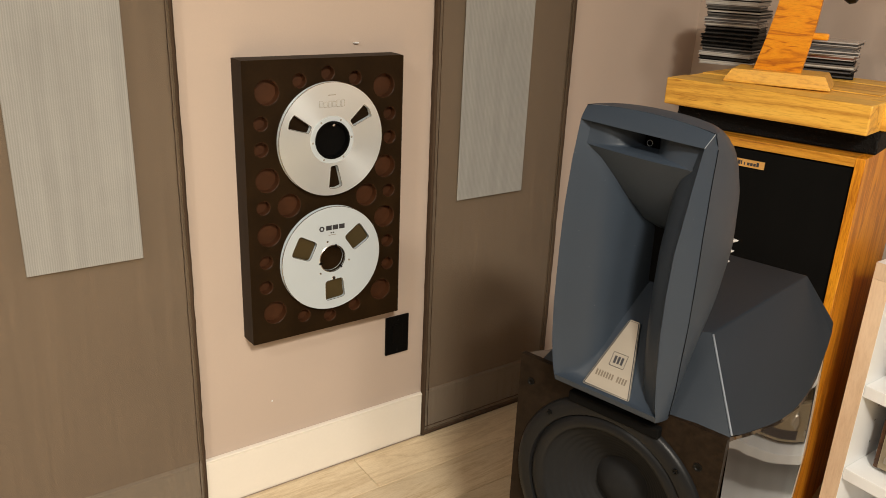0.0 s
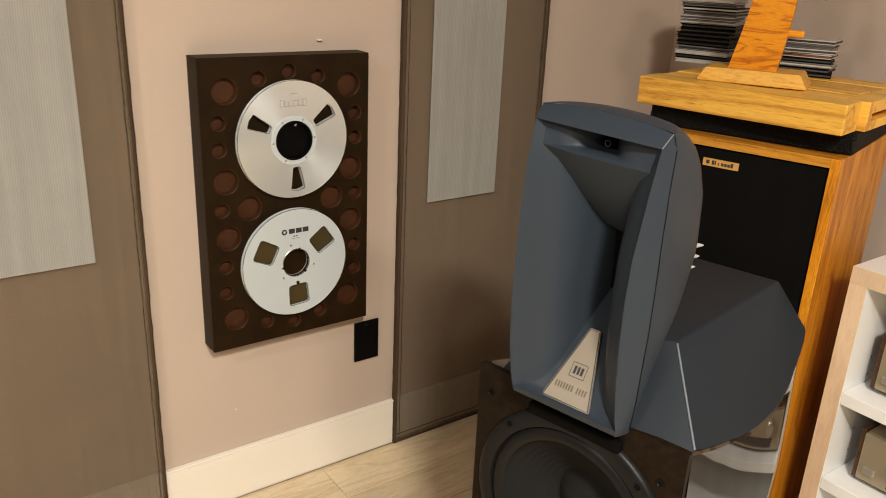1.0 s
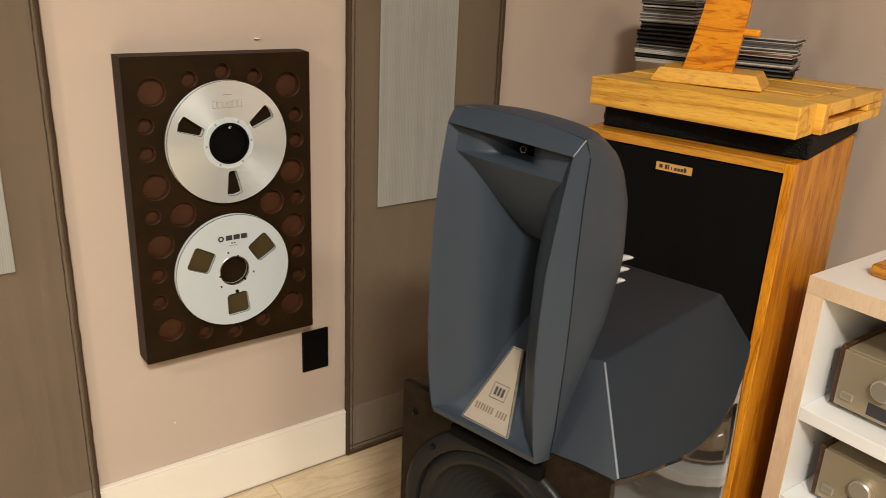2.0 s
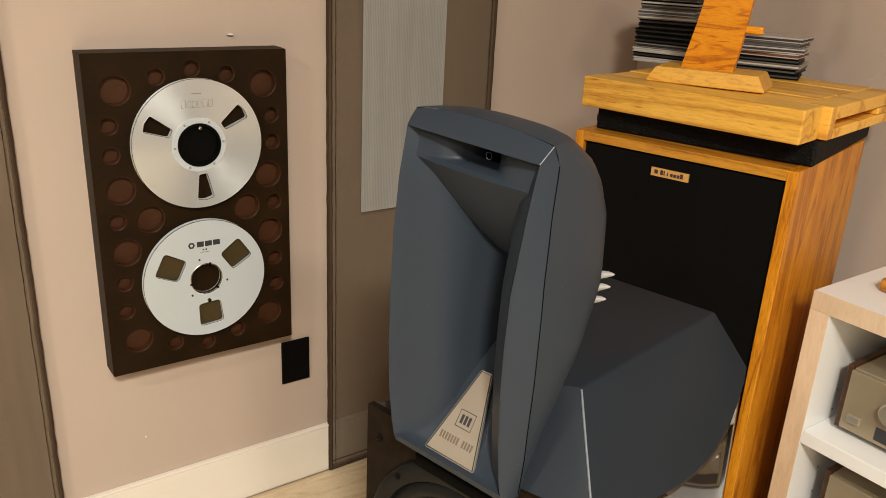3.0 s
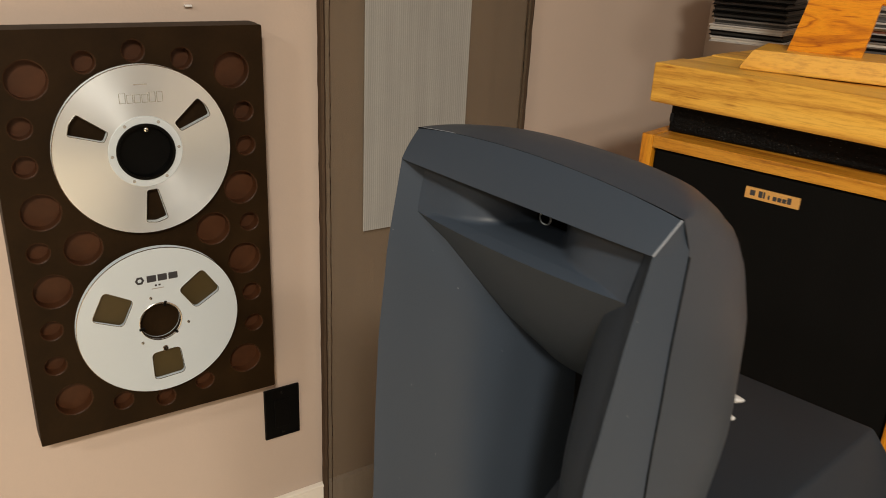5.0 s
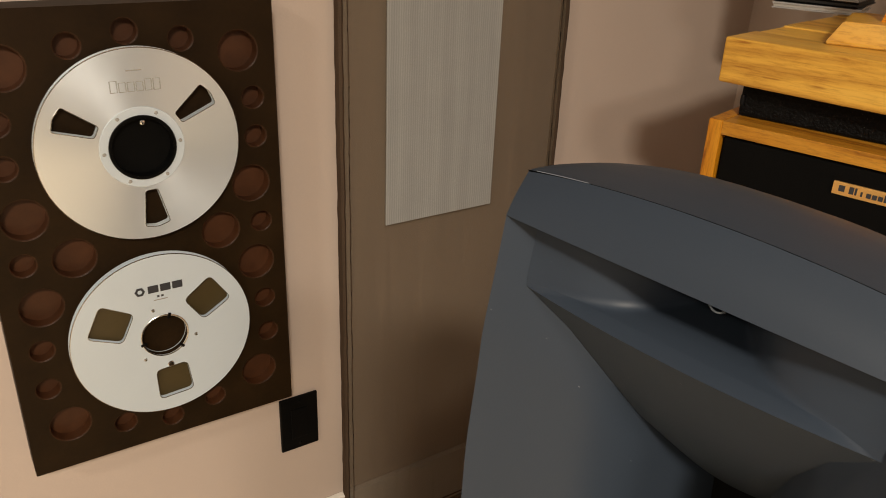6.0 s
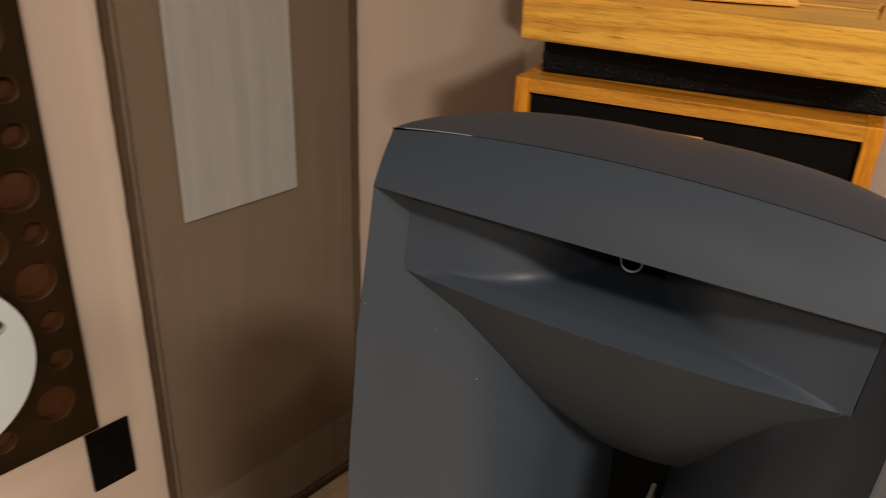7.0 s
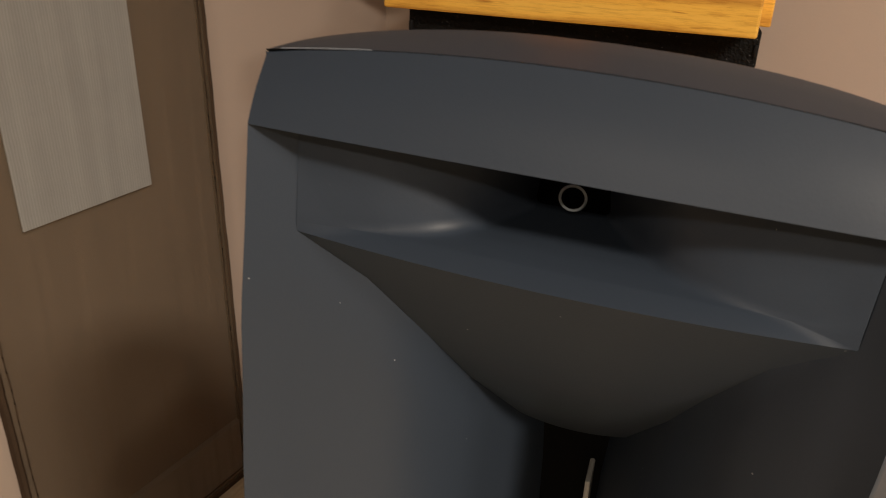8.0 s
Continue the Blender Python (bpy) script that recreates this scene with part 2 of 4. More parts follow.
def box(x0, x1, y0, y1, z0, z1, bevel=0.0, seg=2, bm=None):
    b = bmesh.new()
    r = bmesh.ops.create_cube(b, size=1.0)
    for v in r["verts"]:
        v.co = Vector(((x0 + x1) / 2 + v.co.x * (x1 - x0), (y0 + y1) / 2 + v.co.y * (y1 - y0), (z0 + z1) / 2 + v.co.z * (z1 - z0)))
    if bevel:
        bmesh.ops.bevel(b, geom=b.edges[:], offset=bevel, segments=seg, affect="EDGES", profile=0.5)
    return merge(bm, b)


def merge(bm, b):
    if bm is None:
        return b
    me = bpy.data.meshes.new("scratch")
    b.to_mesh(me)
    b.free()
    bm.from_mesh(me)
    bpy.data.meshes.remove(me)
    return bm


def lathe(profile, n=48, axis="z", bm=None):
    """profile: (radius, height) pairs, turned round an axis."""
    b = bmesh.new()
    rings = []
    for r, h in profile:
        if r < 1e-6:
            rings.append([b.verts.new((0, 0, h))])
        else:
            rings.append([b.verts.new((r * math.cos(2 * math.pi * i / n), r * math.sin(2 * math.pi * i / n), h)) for i in range(n)])
    for a, c in zip(rings, rings[1:]):
        for i in range(n):
            j = (i + 1) % n
            if len(a) == 1 and len(c) > 1:
                b.faces.new((a[0], c[i], c[j]))
            elif len(c) == 1 and len(a) > 1:
                b.faces.new((a[i], a[j], c[0]))
            elif len(a) > 1:
                b.faces.new((a[i], a[j], c[j], c[i]))
    if axis == "y":
        bmesh.ops.rotate(b, verts=b.verts, cent=(0, 0, 0), matrix=Matrix.Rotation(radians(90), 3, "X"))
    return merge(bm, b)


def grid_faces(bm, rows, close=False):
    """Skin rows of points (each the same length) with quads."""
    vr = [[bm.verts.new(p) for p in row] for row in rows]
    for a, c in zip(vr, vr[1:]):
        k = len(a)
        for i in range(k if close else k - 1):
            bm.faces.new((a[i], a[(i + 1) % k], c[(i + 1) % k], c[i]))
    return vr


def circle(cx, cy, r, n=32):
    return [(cx + r * math.cos(2 * math.pi * i / n), cy + r * math.sin(2 * math.pi * i / n)) for i in range(n)]


def rounded(pts, r, n=5):
    """A polygon with its corners rounded to about r."""
    out = []
    k = len(pts)
    for i in range(k):
        p, a, c = Vector(pts[i]), Vector(pts[i - 1]), Vector(pts[(i + 1) % k])
        u, w = (a - p).normalized() * r, (c - p).normalized() * r
        for j in range(n + 1):
            t = j / n
            out.append(tuple((p + u) * (1 - t) ** 2 + p * 2 * t * (1 - t) + (p + w) * t ** 2))
    return out


def sheet_with_holes(outer, holes, z, thickness, bm=None):
    """A flat plate in xy at height z, holes cut through, walls down to z - thickness."""
    b = bmesh.new()
    for loop in [outer, *holes]:
        vs = [b.verts.new((x, y, z)) for x, y in loop]
        for i in range(len(vs)):
            b.edges.new((vs[i], vs[(i + 1) % len(vs)]))
    bmesh.ops.triangle_fill(b, use_beauty=True, edges=b.edges[:], normal=(0, 0, 1))
    rim = [e for e in b.edges if e.is_boundary]
    r = bmesh.ops.extrude_edge_only(b, edges=rim)
    for v in r["geom"]:
        if isinstance(v, bmesh.types.BMVert):
            v.co.z -= thickness
    return merge(bm, b)


def tube(points, r, n=8, bm=None):
    b = bmesh.new()
    rows = []
    pts = [Vector(p) for p in points]
    for i, p in enumerate(pts):
        d = (pts[min(i + 1, len(pts) - 1)] - pts[max(i - 1, 0)]).normalized()
        q = d.to_track_quat("Z", "Y").to_matrix()
        rows.append([p + q @ Vector((r * math.cos(2 * math.pi * k / n), r * math.sin(2 * math.pi * k / n), 0)) for k in range(n)])
    vr = grid_faces(b, rows, close=True)
    b.faces.new(vr[0])
    b.faces.new(vr[-1])
    return merge(bm, b)


# ---- the room ----
X0, X1, Y0, Y1, H = -2.6, 2.30, -2.6, 1.703, 2.5
tagged(part("wall_north", box(X0 - 0.1, X1 + 0.1, Y1, Y1 + 0.1, -0.1, H + 0.1), WALL), "matt dusty-pink painted wall", "wall", kind="structure")
tagged(part("wall_east", box(X1, X1 + 0.1, Y0, Y1, -0.1, H + 0.1), WALL), "matt dusty-pink painted wall", "wall", kind="structure")
# unseen sides that close the room, kept dark so shadows stay deep
tagged(part("wall_west", box(X0 - 0.1, X0, Y0, Y1, -0.1, H + 0.1), LOW_BOUNCE), "unseen wall, deep taupe to cut bounced light", "wall", kind="structure")
tagged(part("wall_south", box(X0 - 0.1, X1 + 0.1, Y0 - 0.1, Y0, -0.1, H + 0.1), LOW_BOUNCE), "unseen wall, deep taupe to cut bounced light", "wall", kind="structure")
tagged(part("ceiling", box(X0 - 0.1, X1 + 0.1, Y0 - 0.1, Y1 + 0.1, H, H + 0.1), LOW_BOUNCE), "unseen ceiling, deep taupe to cut bounced light", "ceiling", kind="structure")


def baseboard(x0, x1, y0, y1):
    bm = box(x0, x1, y0, y1, 0, 0.1365, 0.003)
    along = x1 - x0 > y1 - y0
    bm = box(x0, x1, y0 - (0.0022 if along else 0), y1, 0.1370, 0.1440, 0.002, bm=bm) if along else bm
    return tagged(part("baseboard", bm, WHITE), "tall plain white painted skirting board", "baseboard", kind="structure")


baseboard(X0, X1 - 0.016, Y1 - 0.0125, Y1 - 0.0005)
baseboard(X1 - 0.016, X1 - 0.0005, Y0 + 0.02, Y1)

# assumed fixtures, added out of view to light the room
for place, watts, size in LAMPS:
    lamp = thing("unseen_ceiling_light", "assumed round recessed warm ceiling light, out of view", "ceiling light", pose(place[0], place[1], H), "recessed ceiling lights")
    part("trim_ring", lathe([(size / 2 + 0.03, -0.001), (size / 2 + 0.03, -0.006), (size / 2, -0.009), (size / 2, -0.001)], 32), TRIM_WHITE, lamp, smooth=True)
    part("diffuser", lathe([(0, -0.003), (size / 2, -0.003)], 32), GLOW, lamp, "glowing warm lens")
    data = bpy.data.lights.new("lamp", "AREA")
    data.shape, data.size, data.energy, data.color = "DISK", size, watts, WARM
    ob = new("lamp", data)
    ob.matrix_world = pose(place[0], place[1], H - 0.02)


# ---- cloth panels on the wall ----
def wall_panel(x0, x1, sx0, sx1, sz0, label):
    y = Y1 - 0.001
    front = y - 0.020
    th = thing("acoustic_panel", label, "wall panel", pose(x0, y, 0), "cloth wall panels")
    w = x1 - x0
    top = 2.30
    rnd = random.Random(int(x0 * 100))
    bm = bmesh.new()
    rows = []
    for j in range(41):
        z = 0.006 + (top - 0.006) * j / 40
        rows.append([(w * i / 16, -0.0185 - 0.0010 * math.sin(7 * i / 16 + z * 2) * math.sin(math.pi * i / 16), z) for i in range(17)])
    grid_faces(bm, rows)
    part("cloth", bm, PANEL, th, "sheer brown cloth stretched over the panel", smooth=True)
    for xx in (0.0, w):
        bm = bmesh.new()
        rows = []
        for j in range(91):
            z = 0.002 + (top - 0.002) * j / 90
            wob = rnd.uniform(-0.0008, 0.0008)
            rows.append([(xx + wob + 0.0056 * math.cos(a), -0.0115 + 0.0108 * math.sin(a), z) for a in [k * math.pi / 4 for k in range(8)]])
        grid_faces(bm, rows, close=True)
        part("side_hem", bm, EDGE, th, "darker folded cloth edge", smooth=True)
        xi = xx + (0.0125 if xx == 0.0 else -0.0125)
        line = [(xi + rnd.uniform(-0.0006, 0.0006), -0.0195, 0.01 + (top - 0.01) * k / 80) for k in range(81)]
        part("stitch_line", tube(line, 0.0011, 5), EDGE, th, "dark stitched line", smooth=True)
    line = [(w * k / 40, -0.0200, 0.030 + rnd.uniform(-0.0008, 0.0008)) for k in range(41)]
    part("stitch_line", tube(line, 0.0013, 5), EDGE, th, "dark stitched line", smooth=True)
    bm = box(0.0, w, -0.0205, -0.002, 0.001, 0.013, 0.003)
    part("bottom_hem", bm, EDGE, th, "darker folded cloth edge")
    bm = box(sx0 - x0, sx1 - x0, -0.0235, -0.0205, sz0, top - 0.05, 0.0006, 1)
    part("mesh_strip", bm, GREY, th, "pale grey ribbed mesh strip")


wall_panel(0.140, 0.606, 0.277, 0.506, 0.714, "brown sheer cloth wall panel with a pale grey strip")
wall_panel(1.266, 1.731, 1.347, 1.577, 0.727, "brown sheer cloth wall panel with grey strip, near the corner")

# ---- reel display frame ----
FX, FZ, FY = 0.938, 0.796, 1.645
reel_frame = thing("reel_display", "dark espresso shadow box with round recesses, hung on the wall", "wall frame", pose(FX, FY, FZ, 90, 0, 0))
BIG = [(0.149, 0.264), (0.155, 0.066), (0.103, -0.001), (0.155, -0.065), (0.147, -0.264)]
SMALL = [(0.166, 0.196), (0.167, 0.138), (0.167, 0.002), (0.165, -0.132), (0.167, -0.195)]
holes = []
for x, z in BIG:
    holes += [(x, z, 0.0285), (-x, z, 0.0285)]
for x, z in SMALL:
    holes += [(x, z, 0.0165), (-x, z, 0.0165)]
for x, z in ((0.0, 0.300), (0.071, 0.286), (-0.071, 0.286), (0.0, -0.304), (0.070, -0.290), (-0.071, -0.290)):
    holes.append((x, z, 0.0165))
bm = sheet_with_holes(rounded([(-0.2055, -0.339), (0.2025, -0.339), (0.2025, 0.334), (-0.2055, 0.334)], 0.003, 3), [circle(x, z, r, 28) for x, z, r in holes], 0.0, 0.0215)
part("face", bm, ESPRESSO, reel_frame)
bm = box(-0.2055, 0.2025, -0.339, 0.334, -0.0575, -0.0205)
part("body", bm, ESPRESSO, reel_frame)
for x, z, r in holes:
    b = lathe([(0, -0.0200), (r - 0.0003, -0.0200), (r - 0.0004, -0.0006), (r + 0.0011, 0.0003)], 28)
    bmesh.ops.translate(b, verts=b.verts, vec=(x, z, 0))
    part("recess", b, RECESS, reel_frame, "reddish-brown round recess", smooth=35)


def reel(name, cx, cz, spin, label, kind):
    """A tape reel: two flanges with cut windows round a hub."""
    R = 0.1335 if kind == "spun" else 0.1325
    th = thing(name, label, "tape reel", pose(cx, FY, cz, 90, 0, 0), "tape reels in the frame")
    wins = []
    for k in range(3):
        a = radians(spin + 120 * k)
        c, s = math.cos(a), math.sin(a)
        if kind == "spun":
            shape = [(0.062, -0.0085), (0.114, -0.0175), (0.118, 0.0), (0.114, 0.0175), (0.062, 0.0085)]
            loop = rounded(shape, 0.004, 4)
        else:
            shape = [(0.056, -0.024), (0.108, -0.0265), (0.108, 0.0265), (0.056, 0.024)]
            loop = rounded(shape, 0.009, 5)
        wins.append([(x * c - y * s, x * s + y * c) for x, y in loop])
    hub = 0.0445 if kind == "spun" else 0.0335
    metal = ALU if kind == "spun" else PAINTED_ALU
    for nm, zt in (("front_flange", 0.0155), ("back_flange", 0.0045)):
        bm = sheet_with_holes(circle(0, 0, R, 96), wins + [circle(0, 0, hub, 48)], zt, 0.0016)
        part(nm, bm, metal, th)
    part("rim", lathe([(R, 0.0138), (R + 0.0006, 0.0148), (R, 0.0157), (R - 0.0006, 0.0157)], 96), RIM_ALU, th, smooth=True)
    for w in wins:
        pts = [(x, y, 0.0156) for x, y in w]
        part("window_edge", tube(pts + pts[:1], 0.0006, 6), RIM_ALU, th, "bright cut edge", smooth=True)
    if kind == "spun":
        part("hub_ring", lathe([(hub, 0.0165), (0.0555, 0.0165), (0.0562, 0.0158)], 64), PAINTED_ALU, th, smooth=True)
        part("hub", lathe([(0.0405, 0.0185), (0.0446, 0.0185), (0.0448, 0.0155), (0.0448, 0.004)], 64), BLACK, th, "glossy black hub ring", smooth=True)
        part("hub_wall", lathe([(0.0405, 0.0185), (0.0395, 0.004), (0, 0.003)], 48), BLACK, th, smooth=True)
        for k in range(6):
            a = radians(spin + 30 + 60 * k)
            bm = lathe([(0, 0.0182), (0.0018, 0.018), (0.0026, 0.0165)], 12)
            bmesh.ops.translate(bm, verts=bm.verts, vec=(0.0505 * math.cos(a), 0.0505 * math.sin(a), 0))
            part("screw", bm, SOFT_INK, th, "small hub screw", smooth=True)
        bm = lathe([(0, 0.0225), (0.0032, 0.021), (0.0040, 0.0185)], 16)
        bmesh.ops.translate(bm, verts=bm.verts, vec=(0.002, 0.0355, 0))
        part("locating_pin", bm, CHROME, th, "bright round pin", smooth=True)
        # outlined marking and the small line over it, as plain bars
        for k in range(6):
            x = -0.0275 + k * 0.011
            tall = 0.0088 if k in (0, 4, 5) else 0.0072
            pts = [(x - 0.0043, 0.0770, 0.0158), (x + 0.0043, 0.0770, 0.0158), (x + 0.0043, 0.0770 + tall * 1.7, 0.0158), (x - 0.0043, 0.0770 + tall * 1.7, 0.0158)]
            part("marking", tube(pts + pts[:1], 0.00055, 4), SOFT_INK, th, "grey outlined bar marking")
        part("marking", box(-0.010, 0.010, 0.1035, 0.1052, 0.0154, 0.0158), SOFT_INK, th, "thin grey bar marking")
    else:
        part("hub", lathe([(hub, 0.0158), (hub + 0.001, 0.0152), (hub, 0.002), (0, 0.0015)], 48), ESPRESSO, th, "dark empty hub", smooth=True)
        part("hub_rim", lathe([(hub - 0.0006, 0.0160), (hub + 0.0012, 0.0163), (hub + 0.002, 0.0157)], 48), RIM_ALU, th, smooth=True)
        for k in range(3):
            a = radians(spin + 40 + 120 * k)
            bm = box(hub - 0.0055, hub + 0.004, -0.0022, 0.0022, 0.0150, 0.0168, 0.0006)
            bmesh.ops.rotate(bm, verts=bm.verts, cent=(0, 0, 0), matrix=Matrix.Rotation(a, 3, "Z"))
            part("hub_lug", bm, BLACK, th, "small dark drive notch")
        for k in range(3):
            a = radians(spin + 72 + 120 * k)
            bm = lathe([(0, 0.0175), (0.0018, 0.0173), (0.0030, 0.0157)], 14)
            bmesh.ops.translate(bm, verts=bm.verts, vec=(0.047 * math.cos(a), 0.047 * math.sin(a), 0))
            part("rivet", bm, RIM_ALU, th, "small rivet", smooth=True)
        bm = lathe([(0, 0.0178), (0.004, 0.0174), (0.0052, 0.0158)], 18)
        bmesh.ops.translate(bm, verts=bm.verts, vec=(0.052 * math.cos(radians(spin)), 0.052 * math.sin(radians(spin)), 0))
        part("clip", bm, CHROME, th, "round metal clip", smooth=True)
        for w in wins:
            b = bmesh.new()
            b.faces.new([b.verts.new((x, y, 0.0080)) for x, y in w])
            part("window_film", b, AMBER, th, "olive-brown film behind the window")
        # black marking: a round device and three heavy bars, with small lines under it
        part("marking", lathe([(0.0035, 0.0161), (0.0075, 0.0161)], 6), INK, th, "black six-sided mark", m=pose(-0.028, 0.080, 0))
        for x0, x1 in ((-0.0165, -0.0015), (0.001, 0.016), (0.0185, 0.0335)):
            part("marking", box(x0, x1, 0.0745, 0.0862, 0.0155, 0.0161, 0.0004, 1), INK, th, "heavy black bar marking")
        for x in (-0.003, 0.003):
            part("marking", box(x - 0.0017, x + 0.0017, 0.0660, 0.0690, 0.0155, 0.0161), INK, th, "small black bar marking")
        part("marking", box(-0.010, 0.010, 0.0612, 0.0626, 0.0155, 0.0161), SOFT_INK, th, "thin grey bar marking")
    return th


reel("tape_reel", 0.940, 0.944, -86, "spun bright aluminium tape reel with black hub, in the frame", "spun")
reel("tape_reel", 0.938, 0.6495, -86, "satin silver tape reel with square windows, in the frame", "painted")

# wall plate below the frame
plate = thing("wall_plate", "blank black wall outlet plate on pink wall", "outlet plate", pose(1.174, Y1 - 0.0005, 0.354, 90, 0, 0))
part("cover", box(-0.0375, 0.0375, -0.058, 0.058, 0, 0.006, 0.002), BLACK, plate)
part("insert", box(-0.0165, 0.0165, -0.033, 0.033, 0.0055, 0.0075, 0.0008), BLACK, plate)
for z in (-0.047, 0.047):
    part("screw", lathe([(0, 0.0072), (0.002, 0.007), (0.003, 0.006)], 10), BLACK, plate, m=pose(0, z, 0))
nail = tagged(part("wall_hook", box(-0.0055, 0.0055, -0.0016, 0.0016, 0.0, 0.009, 0.0007), WHITE_PLASTIC, m=pose(1.04, Y1 - 0.0005, 1.155, 90, 0, 0)), "small white peg in the wall above the frame", "wall hook")
dot = tagged(part("paint_chip", lathe([(0, 0.0012), (0.002, 0.001), (0.0025, 0.0)], 10), WHITE_PLASTIC, m=pose(0.798, Y1 - 0.0005, 0.255, 90, 0, 0)), "tiny white chip on the pink wall", "paint chip")

# ---- horn loudspeaker ----
TOE = -77.5
BASE = (0.936, 0.724)
speaker = thing("horn_loudspeaker", "tall loudspeaker with slate-grey moulded horn on dark glossy cabinet", "loudspeaker", pose(BASE[0], BASE[1], 0, 0, 0, TOE))


def lerp(a, b, t):
    return a + (b - a) * t


def curve(stops, t):
    """Smooth value through (t, value) stops."""
    for (t0, v0), (t1, v1) in zip(stops, stops[1:]):
        if t <= t1:
            s = max(0.0, (t - t0) / (t1 - t0))
            s = s * s * (3 - 2 * s) * 0.35 + s * 0.65
            return v0 + (v1 - v0) * s
    return stops[-1][1]


# width of the joint line from the middle, on either flank, and the front of the moulding by height
SEAM_L = [(0.722, 0.0985), (0.78, 0.106), (0.88, 0.1135), (0.96, 0.1145), (1.05, 0.1105), (1.136, 0.1030), (1.165, 0.0972)]
SEAM_R = [(0.722, 0.0985), (0.78, 0.1035), (0.88, 0.1075), (0.96, 0.1075), (1.05, 0.1060), (1.136, 0.1030), (1.165, 0.1010)]
FRONT = [(0.722, -0.004), (0.85, -0.006), (1.0, -0.004), (1.07, 0.000), (1.136, 0.009)]
ARRIS_L = [(0.729, 0.0905), (0.750, 0.0955), (0.80, 0.1015), (0.86, 0.1040), (0.94, 0.1045), (1.00, 0.1035), (1.07, 0.1007), (1.104, 0.0992), (1.136, 0.0982)]
ARRIS_R = [(0.729, 0.0900), (0.750, 0.0860), (0.80, 0.0815), (0.86, 0.0790), (0.92, 0.0785), (0.98, 0.0805), (1.03, 0.0855), (1.07, 0.0893), (1.104, 0.0918), (1.136, 0.0942)]
DEPTH = (0.162, 0.146, 0.122, 0.098, 0.074, 0.055, 0.036, 0.020, 0.010, 0.004, 0.0)
FLARE = (0.0, 0.035, 0.10, 0.18, 0.265, 0.345, 0.460, 0.640, 0.860, 0.950, 1.0)
RISE = (0.12, 0.17, 0.245, 0.325, 0.465, 0.580, 0.730, 0.885, 0.985, 1.0, 1.0)
FALL = (0.12, 0.20, 0.31, 0.44, 0.58, 0.715, 0.865, 0.955, 0.990, 1.0, 1.0)
LIP = 8                       # index of the slot's lip among the depths
MID, FLOOR_Z, ROOF_Z = 0.93, 0.7290, 1.1045


def leaned(bm):
    """The horn's upper part sits a little askew, lower at its right end."""
    for v in bm.verts:
        k = min(1.0, max(0.0, (v.co.z - 0.86) / 0.24))
        v.co.z -= 0.048 * v.co.x * k * k * (3 - 2 * k)
    return bm


def seam_at(z, side):
    return curve(SEAM_R if side > 0 else SEAM_L, z), curve(FRONT, z) + (0.0235 if side > 0 else 0.0270)


def front_row(z, side):
    """Section of the moulding at height z, from the throat out to the seam."""
    f, n = curve(FRONT, z), curve(ARRIS_R if side > 0 else ARRIS_L, z)
    w, sy = seam_at(z, side)
    ks = RISE if z >= MID else FALL
    pts = [(side * lerp(0.008, n, g), f + y, MID + (z - MID) * k) for g, y, k in zip(FLARE, DEPTH, ks)]
    soft = 0.0012 + 0.003 * min(1.0, max(0.0, (0.86 - z) / 0.1))      # the arris rounds off towards the foot
    for t, lift in ((0.03, 0.4), (0.12, 0.75), (0.5, 1.4), (0.85, 1.0)):
        pts.append((side * lerp(n, w, t), lerp(f, sy, t) - soft * lift, z))
    pts.append((side * w, sy, z))
    return pts


NZ = 34
mould = bmesh.new()
lefts, rights = [], []
for j in range(NZ + 1):
    z = lerp(FLOOR_Z, ROOF_Z, j / NZ)
    lefts.append(grid_faces(mould, [front_row(z, -1)])[0])
    rights.append(grid_faces(mould, [front_row(z, 1)])[0])
for rows in (lefts, rights):
    for a, c in zip(rows, rows[1:]):
        for i in range(len(a) - 1):
            mould.faces.new((a[i], a[i + 1], c[i + 1], c[i]))
a, c = lefts[0], rights[0]    # floor of the mouth
for i in range(len(DEPTH) - 1):
    mould.faces.new((a[i], a[i + 1], c[i + 1], c[i]))
# throat back
for lo, hi, lo2, hi2 in zip(lefts, lefts[1:], rights, rights[1:]):
    mould.faces.new((lo[0], hi[0], hi2[0], lo2[0]))
# roof of the mouth, bowing forward to the lip
a, c = lefts[-1], rights[-1]
roof = []
for i in range(LIP + 1):
    row = [a[i]]
    for k in range(1, 16):
        p = a[i].co.lerp(c[i].co, k / 16)
        q = 1 - (k / 8 - 1) ** 2
        p.y -= 0.0062 * q * (i / LIP) ** 3
        p.z -= 0.003 * q * math.sin(math.pi * i / LIP)
        row.append(mould.verts.new(p))
    roof.append(row + [c[i]])
for lo, hi in zip(roof, roof[1:]):
    for k in range(16):
        mould.faces.new((lo[k], lo[k + 1], hi[k + 1], hi[k]))
LIP_LINE = [tuple(v.co) for v in roof[-1]]
# lower lip
R0 = len(DEPTH) - 1
low_l = [mould.verts.new((v.co.x * 0.985, v.co.y + 0.003, 0.7190)) for v in lefts[0][R0:]]
low_r = [mould.verts.new((v.co.x * 0.985, v.co.y + 0.003, 0.7190)) for v in rights[0][R0:]]
for hi, lo in ((lefts[0][R0:], low_l), (rights[0][R0:], low_r)):
    for i in range(len(lo) - 1):
        mould.faces.new((hi[i], hi[i + 1], lo[i + 1], lo[i]))
mould.faces.new((lefts[0][R0], rights[0][R0], low_r[0], low_l[0]))
